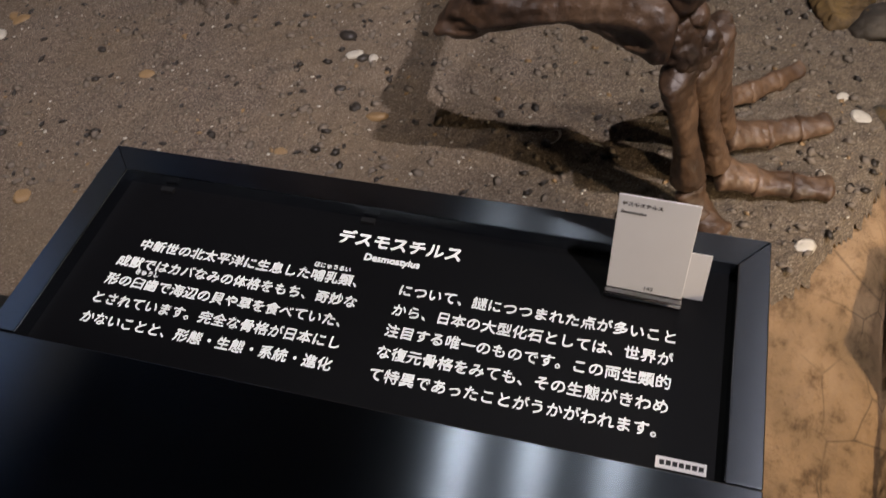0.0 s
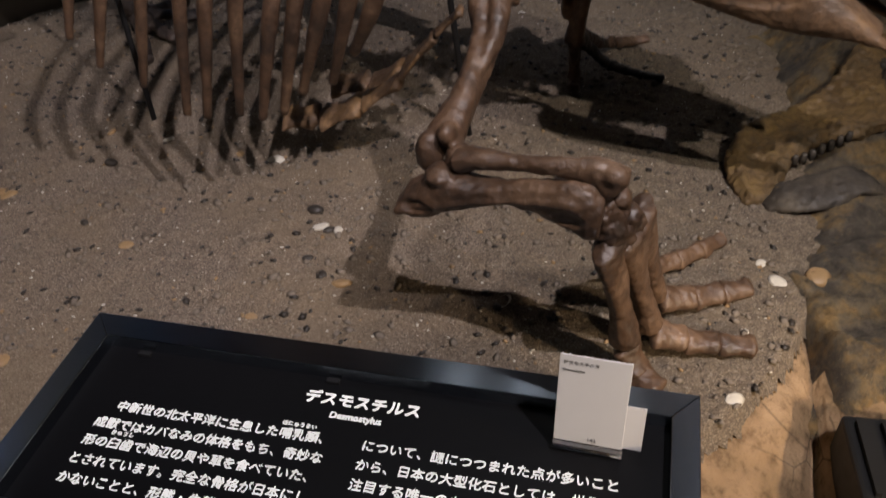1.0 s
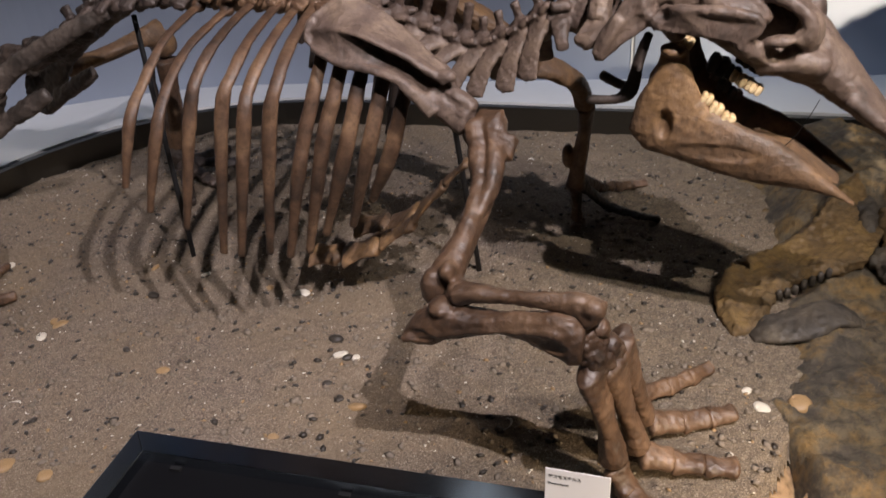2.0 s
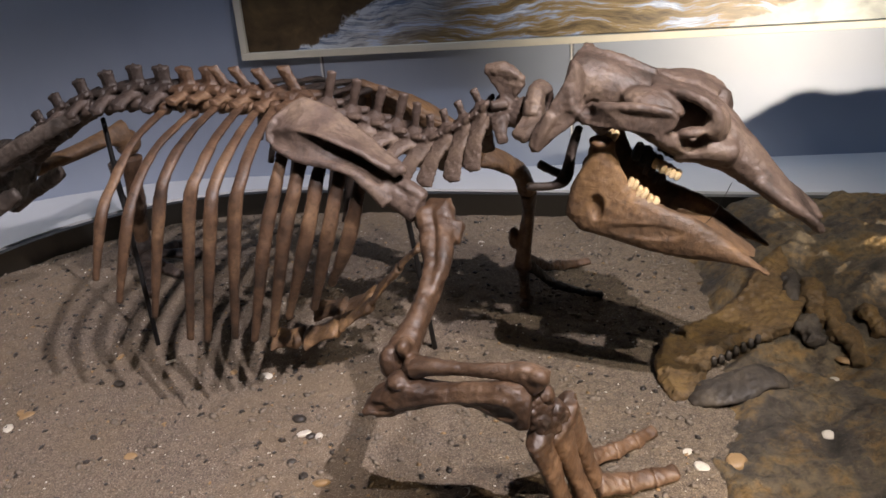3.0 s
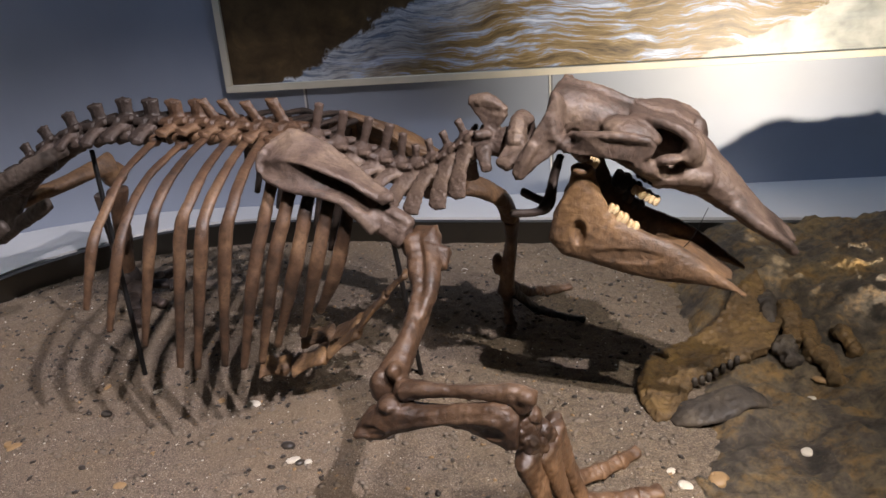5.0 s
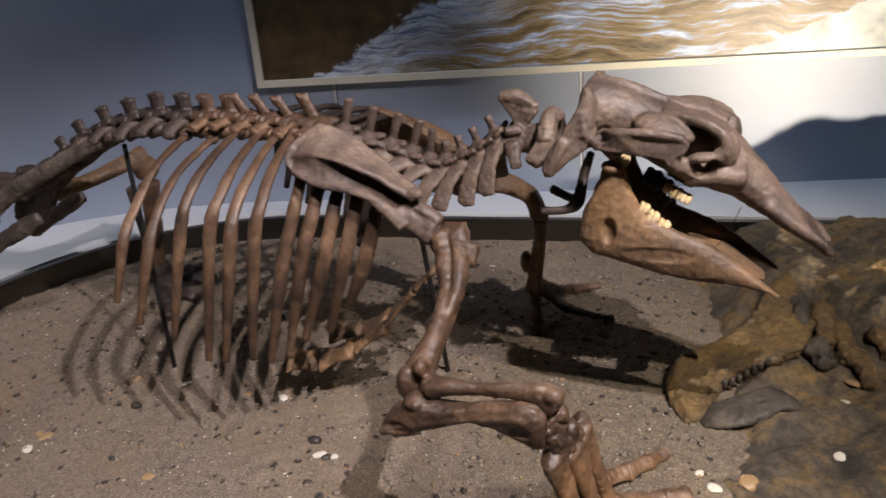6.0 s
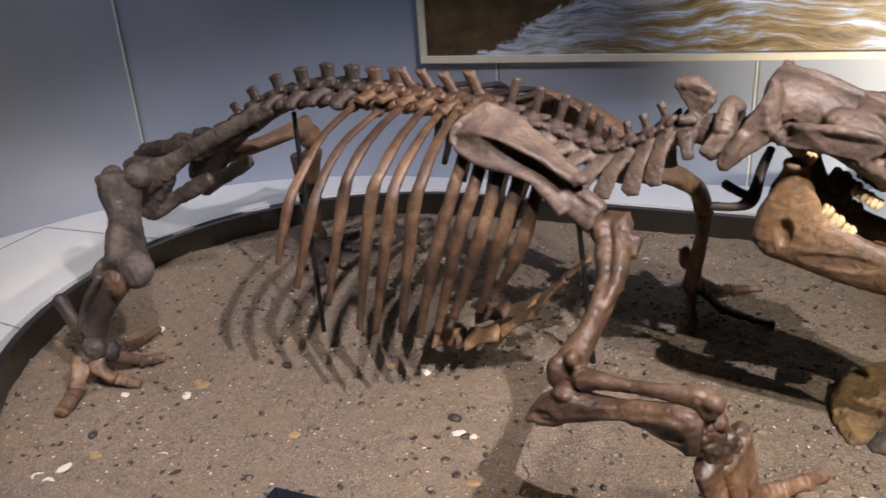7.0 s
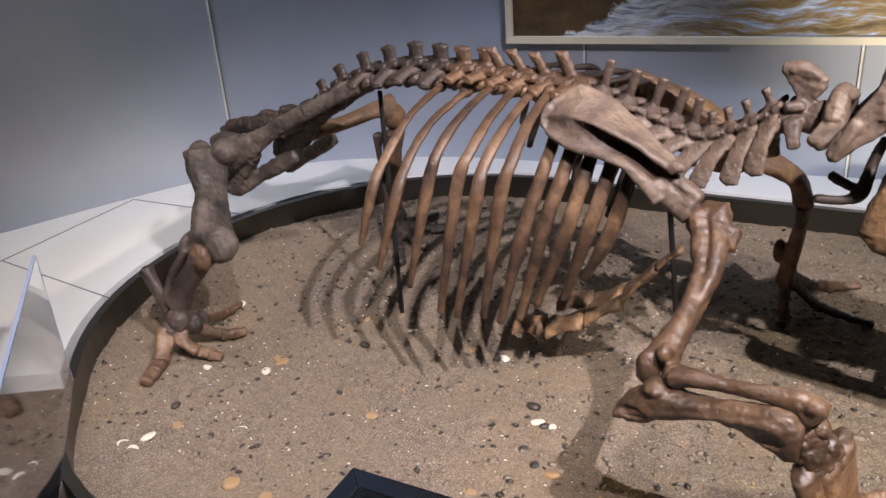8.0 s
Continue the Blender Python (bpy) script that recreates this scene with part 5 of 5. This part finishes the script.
def painting_material():
    m = Mat("painted_sea", 0.4)
    sep = m.nt.nodes.new("ShaderNodeSeparateXYZ")
    m.link(m.co, sep.inputs[0])
    x, z = sep.outputs[0], sep.outputs[2]
    warp = m.nt.nodes.new("ShaderNodeTexNoise")
    warp.inputs["Scale"].default_value, warp.inputs["Detail"].default_value = 2.2, 3
    m.link(m.co, warp.inputs["Vector"])
    bend = m.nt.nodes.new("ShaderNodeVectorMath")
    bend.operation = "MULTIPLY_ADD"
    bend.inputs[1].default_value = (0.35, 0.0, 0.22)
    m.link(warp.outputs["Color"], bend.inputs[0])
    m.link(m.co, bend.inputs[2])
    m.co = bend.outputs[0]
    streak = m.noise(3.4, 10, 0.72, (0.7, 1, 7.5), -9)
    wob = m.noise(5, 6, 0.65)
    sea = m.ramp(streak, [(0.36, srgb("473b2b")), (0.46, srgb("7d6a48")), (0.51, srgb("98835c")), (0.55, srgb("93a4c2")), (0.63, srgb("dbe4f0"))])
    shore = m.ramp(m.noise(8, 6, 0.6), [(0.3, srgb("3a2f22")), (0.6, srgb("655339")), (0.8, srgb("8d7049"))])
    d = m.math("ADD", m.math("SUBTRACT", x, m.math("MULTIPLY", z, 1.75)), m.math("MULTIPLY", m.math("SUBTRACT", wob, 0.5), 0.5))
    c = m.mix(m.ramp(d, [(0.22, (0, 0, 0, 1)), (0.27, (1, 1, 1, 1))]), shore, sea)
    foam = m.mix(m.ramp(m.noise(8, 10, 0.76, (0.7, 1, 6.0), -28), [(0.42, (0, 0, 0, 1)), (0.54, (1, 1, 1, 1))]), srgb("6d7e98"), srgb("dfe6ec"))
    band = m.ramp(d, [(0.22, (0, 0, 0, 1)), (0.25, (1, 1, 1, 1)), (0.36, (0.8, 0.8, 0.8, 1)), (0.75, (0, 0, 0, 1))])
    c = m.mix(band, c, foam)
    d2 = m.math("ADD", m.math("SUBTRACT", x, m.math("MULTIPLY", z, 2.4)), m.math("MULTIPLY", m.math("SUBTRACT", wob, 0.5), 0.5))
    far = m.math("MULTIPLY", m.math("SUBTRACT", d2, 2.05), 6.0)
    c = m.mix(m.ramp(far, [(0.0, (0, 0, 0, 1)), (0.2, (0.95, 0.95, 0.95, 1))]), c, m.ramp(m.noise(6, 6), [(0.35, srgb("8d938f")), (0.6, srgb("c9ccc4"))]))
    m.colour(c)
    m.bump(m.noise(60, 6, 0.6, (1, 1, 3)), 0.35, 0.002)
    return m.m


painting = thing("painting", PAINT_M, "large oil painting of brown surf and foam in an ivory frame", "painting")
PL, PH = 4.6, 1.7
part("canvas", Acc().box((0.02, -0.004, 0.02), (PL - 0.02, 0.02, PH - 0.02)), painting_material(), painting, "painted sea surf with white foam")
part("frame_bar", bevelled(Acc().box((0, -0.022, 0), (PL, 0.03, 0.032)).mesh("frame_bar"), 0.003), IVORY, painting)
part("frame_bar", bevelled(Acc().box((0, -0.022, 0.0325), (0.032, 0.03, PH)).mesh("frame_bar"), 0.003), IVORY, painting)
part("frame_bar", bevelled(Acc().box((PL - 0.032, -0.022, 0.0325), (PL, 0.03, PH)).mesh("frame_bar"), 0.003), IVORY, painting)
part("frame_bar", bevelled(Acc().box((0.0325, -0.022, PH - 0.032), (PL - 0.0325, 0.03, PH)).mesh("frame_bar"), 0.003), IVORY, painting)

# ---------------------------------------------------------------- clear barrier at the corner of the bed
barrier = thing("acrylic_barrier", EXHIBIT @ pose(-1.975, 0.975, RIM, 0, 0, -44), "clear acrylic barrier sheet standing at the bed's rim", "barrier")
part("sheet", bevelled(Acc().box((0.0, -0.005, 0.0), (1.0, 0.005, 0.42)).mesh("sheet"), 0.001, 1), ACRYLIC, barrier).visible_shadow = False
for x0, x1, z0, z1 in ((0.0, 1.0, 0.4205, 0.4235), (-0.0035, -0.0005, 0.0, 0.4235)):
    part("edge_strip", Acc().box((x0, -0.005, z0), (x1, 0.005, z1)), EDGE, barrier, "pale blue polished edge")

# ---------------------------------------------------------------- floor lamp box beside the slope
lamp = thing("floor_spotlight", EXHIBIT @ pose(0.60, 0.97, -0.25, 0, 0, 4), "black metal spotlight box with a cable", "spotlight")
part("housing", bevelled(Acc().box((-0.09, -0.10, 0.03), (0.15, 0.10, 0.25)).mesh("housing"), 0.008), BLACK_MATT, lamp)
part("bracket", bevelled(Acc().box((-0.02, -0.05, -0.06), (0.08, 0.05, 0.032)).mesh("bracket"), 0.004), BLACK_MATT, lamp)
for k in range(5):
    part("cooling_fin", Acc().box((-0.07 + 0.045 * k, -0.08, 0.25), (-0.06 + 0.045 * k, 0.08, 0.262)), BLACK_MATT, lamp)
part("cable", Acc().tube([(0.0, -0.10, 0.10), (-0.05, -0.22, 0.02), (-0.12, -0.34, -0.02), (-0.05, -0.5, -0.06)], [0.006] * 4, 1, None, 8, 6).mesh("cable", True), BLACK_MATT, lamp)


# ---------------------------------------------------------------- shells and pebbles
def clam(r, seed):
    rng = random.Random(seed)
    a = Acc()
    n, k = 18, 6
    v, f = [(0, -r * 0.75, r * 0.10)], []
    for i in range(1, k + 1):
        for j in range(n):
            t = 2 * math.pi * j / n
            q = i / k
            ridge = 1 + 0.03 * (j % 2)
            v.append((r * q * math.cos(t) * ridge, -r * 0.75 * (1 - q) + r * 0.88 * q * math.sin(t) * ridge, r * 0.42 * math.sqrt(max(0.0, 1 - q ** 2.2)) + rng.uniform(-0.02, 0.02) * r))
    f += [(0, 1 + j, 1 + (j + 1) % n) for j in range(n)]
    for i in range(k - 1):
        b = 1 + i * n
        f += [(b + j, b + n + j, b + n + (j + 1) % n, b + (j + 1) % n) for j in range(n)]
    m = len(v)
    v += [(x * 0.9, y * 0.9, z * 0.8 - 0.05 * r) for x, y, z in v[:m]]
    f += [tuple(m + q for q in reversed(t)) for t in f[:]]
    b = 1 + (k - 1) * n
    f += [(b + j, m + b + j, m + b + (j + 1) % n, b + (j + 1) % n) for j in range(n)]
    a.add(v, f)
    return roughen(a.mesh("shell", True), 0.10, 1.6, seed * 5.0)


CLAM = [clam(1.0, s) for s in range(3)]
SHELLS = [(-0.551, 1.251, 0.026, 1), (-0.173, 1.254, 0.022, 2), (-0.081, 1.24, 0.018, 2), (0.31, 1.06, 0.020, 0), (0.416, 1.424, 0.022, 0), (-0.664, 1.438, 0.020, 0), (-0.617, 1.434, 0.016, 0), (-0.71, 1.106, 0.014, 1),
          (-1.191, 0.89, 0.020, 1), (-1.566, 1.435, 0.018, 1), (0.329, 1.236, 0.016, 2), (-1.936, 1.696, 0.018, 0), (-1.439, 1.084, 0.020, 2), (-1.38, 1.081, 0.016, 2), (-1.715, 0.91, 0.024, 2), (-1.673, 0.96, 0.024, 0), (-1.669, 0.894, 0.024, 2),
          (-1.543, 1.424, 0.022, 1), (-1.56, 1.361, 0.018, 0), (-1.25, 1.766, 0.016, 0), (-1.431, 1.764, 0.018, 1), (-0.886, 1.705, 0.024, 0), (-1.31, 0.896, 0.026, 1), (-1.631, 1.035, 0.018, 1), (0.382, 1.484, 0.014, 0),
          (-0.354, 2.728, 0.022, 2), (-1.12, 1.29, 0.018, 1), (-1.0, 1.72, 0.014, 1), (-1.75, 1.30, 0.016, 0)]
MATS = {0: SHELL, 1: SHELL_TAN, 2: SHELL}
WORDS = {0: "small white bivalve shell on the sand", 1: "small orange-tan shell on the sand", 2: "small pale open shell on the sand"}
for k, (u, v, r, t) in enumerate(SHELLS):
    me = CLAM[k % 3].copy()
    ob = part("shell", me, MATS[t], None, "", EXHIBIT @ pose(u, v, sand_z(u, v) - r * 0.08, 172 if t == 2 else (k * 29) % 25 - 12, (k * 41) % 25 - 12, (k * 77) % 360) @ Matrix.Diagonal((r * 1.15, r * (0.75 + 0.06 * (k % 5)), r, 1)))
    tagged(ob, WORDS[t], "shell", "shells on the sand")
for k, (u, v, r) in enumerate(((0.855, 1.931, 0.026), (0.809, 1.84, 0.018), (0.741, 1.567, 0.018), (0.501, 1.448, 0.03), (0.62, 1.75, 0.012), (1.0, 1.7, 0.02))):
    ob = part("shell", CLAM[k % 3].copy(), SHELL if k % 3 else SHELL_TAN, None, "", EXHIBIT @ pose(u, v, rock_shift(u, v) - r * 0.05, (k * 29) % 25 - 12, 8, k * 77) @ Matrix.Scale(r, 4))
    tagged(ob, "pale shell set in the dark rock", "shell", "shells in the rock")

# dark pebbles, some large enough to stand alone
rng = random.Random(5)


def pebble(seed):
    me = Acc().ball((0, 0, 0), (1, 0.72, 0.5), None, 12, 8).mesh("pebble", True)
    return roughen(me, 0.12, 1.1, seed * 7.3)


PEB = [pebble(s) for s in range(4)]
SINGLE = [(-0.70, 1.50, 0.022), (-0.41, 1.575, 0.020), (-0.60, 1.27, 0.013), (-0.655, 1.32, 0.014), (-0.44, 0.99, 0.016), (-1.28, 1.36, 0.013), (-0.64, 1.43, 0.016), (-1.7, 1.1, 0.018), (-1.35, 1.62, 0.02), (-0.02, 1.02, 0.014)]
for k, (u, v, r) in enumerate(SINGLE):
    ob = part("pebble", PEB[k % 4].copy(), PEBBLE, None, "", EXHIBIT @ pose(u, v, sand_z(u, v) + r * 0.15, 0, 0, k * 67) @ Matrix.Scale(r, 4))
    tagged(ob, "smooth dark pebble lying on the sand", "pebble", "pebbles on the sand")


def scatter(name, count, lo, hi, material, label, seed, bias=2.5):
    rg = random.Random(seed)
    acc = Acc()
    base = [((0, 0, 1), (1, 0, 0.1), (0.25, 0.9, 0), (-0.8, 0.5, 0.1), (-0.7, -0.6, 0), (0.35, -0.9, 0.1), (0, 0, -0.7))]
    faces = [(0, 1, 2), (0, 2, 3), (0, 3, 4), (0, 4, 5), (0, 5, 1), (6, 2, 1), (6, 3, 2), (6, 4, 3), (6, 5, 4), (6, 1, 5)]
    made = 0
    while made < count:
        u, v = rg.uniform(-2.38, 0.45), rg.uniform(0.7, 3.0)
        if not in_bed(u, v) or v < bed_edge(u) + 0.02:
            continue
        r = lo + (hi - lo) * rg.random() ** bias
        m = pose(u, v, sand_z(u, v) + r * 0.1, rg.uniform(-25, 25), rg.uniform(-25, 25), rg.uniform(0, 360))
        acc.add([m @ Vector((x * r * 1.3, y * r * rg.uniform(0.8, 1.0), z * r * 0.55)) for x, y, z in base[0]], faces)
        made += 1
    ob = part(name, acc.mesh(name, True), material, None, "", EXHIBIT)
    return tagged(ob, label, "gravel", "", "stuff")


scatter("dark_gravel", 4000, 0.0011, 0.012, PEBBLE, "small dark gravel strewn over the sand", 3, 5.0)
scatter("sand_clods", 5200, 0.002, 0.013, CLOD, "crumbled clods of grey-brown sand", 9, 2.6)
scatter("pale_grit", 2200, 0.001, 0.005, SHELL, "pale broken shell grit on the sand", 4, 3.5)
scatter("tan_grit", 1100, 0.0012, 0.008, SHELL_TAN, "tan and orange shell crumbs on the sand", 6, 3.0)
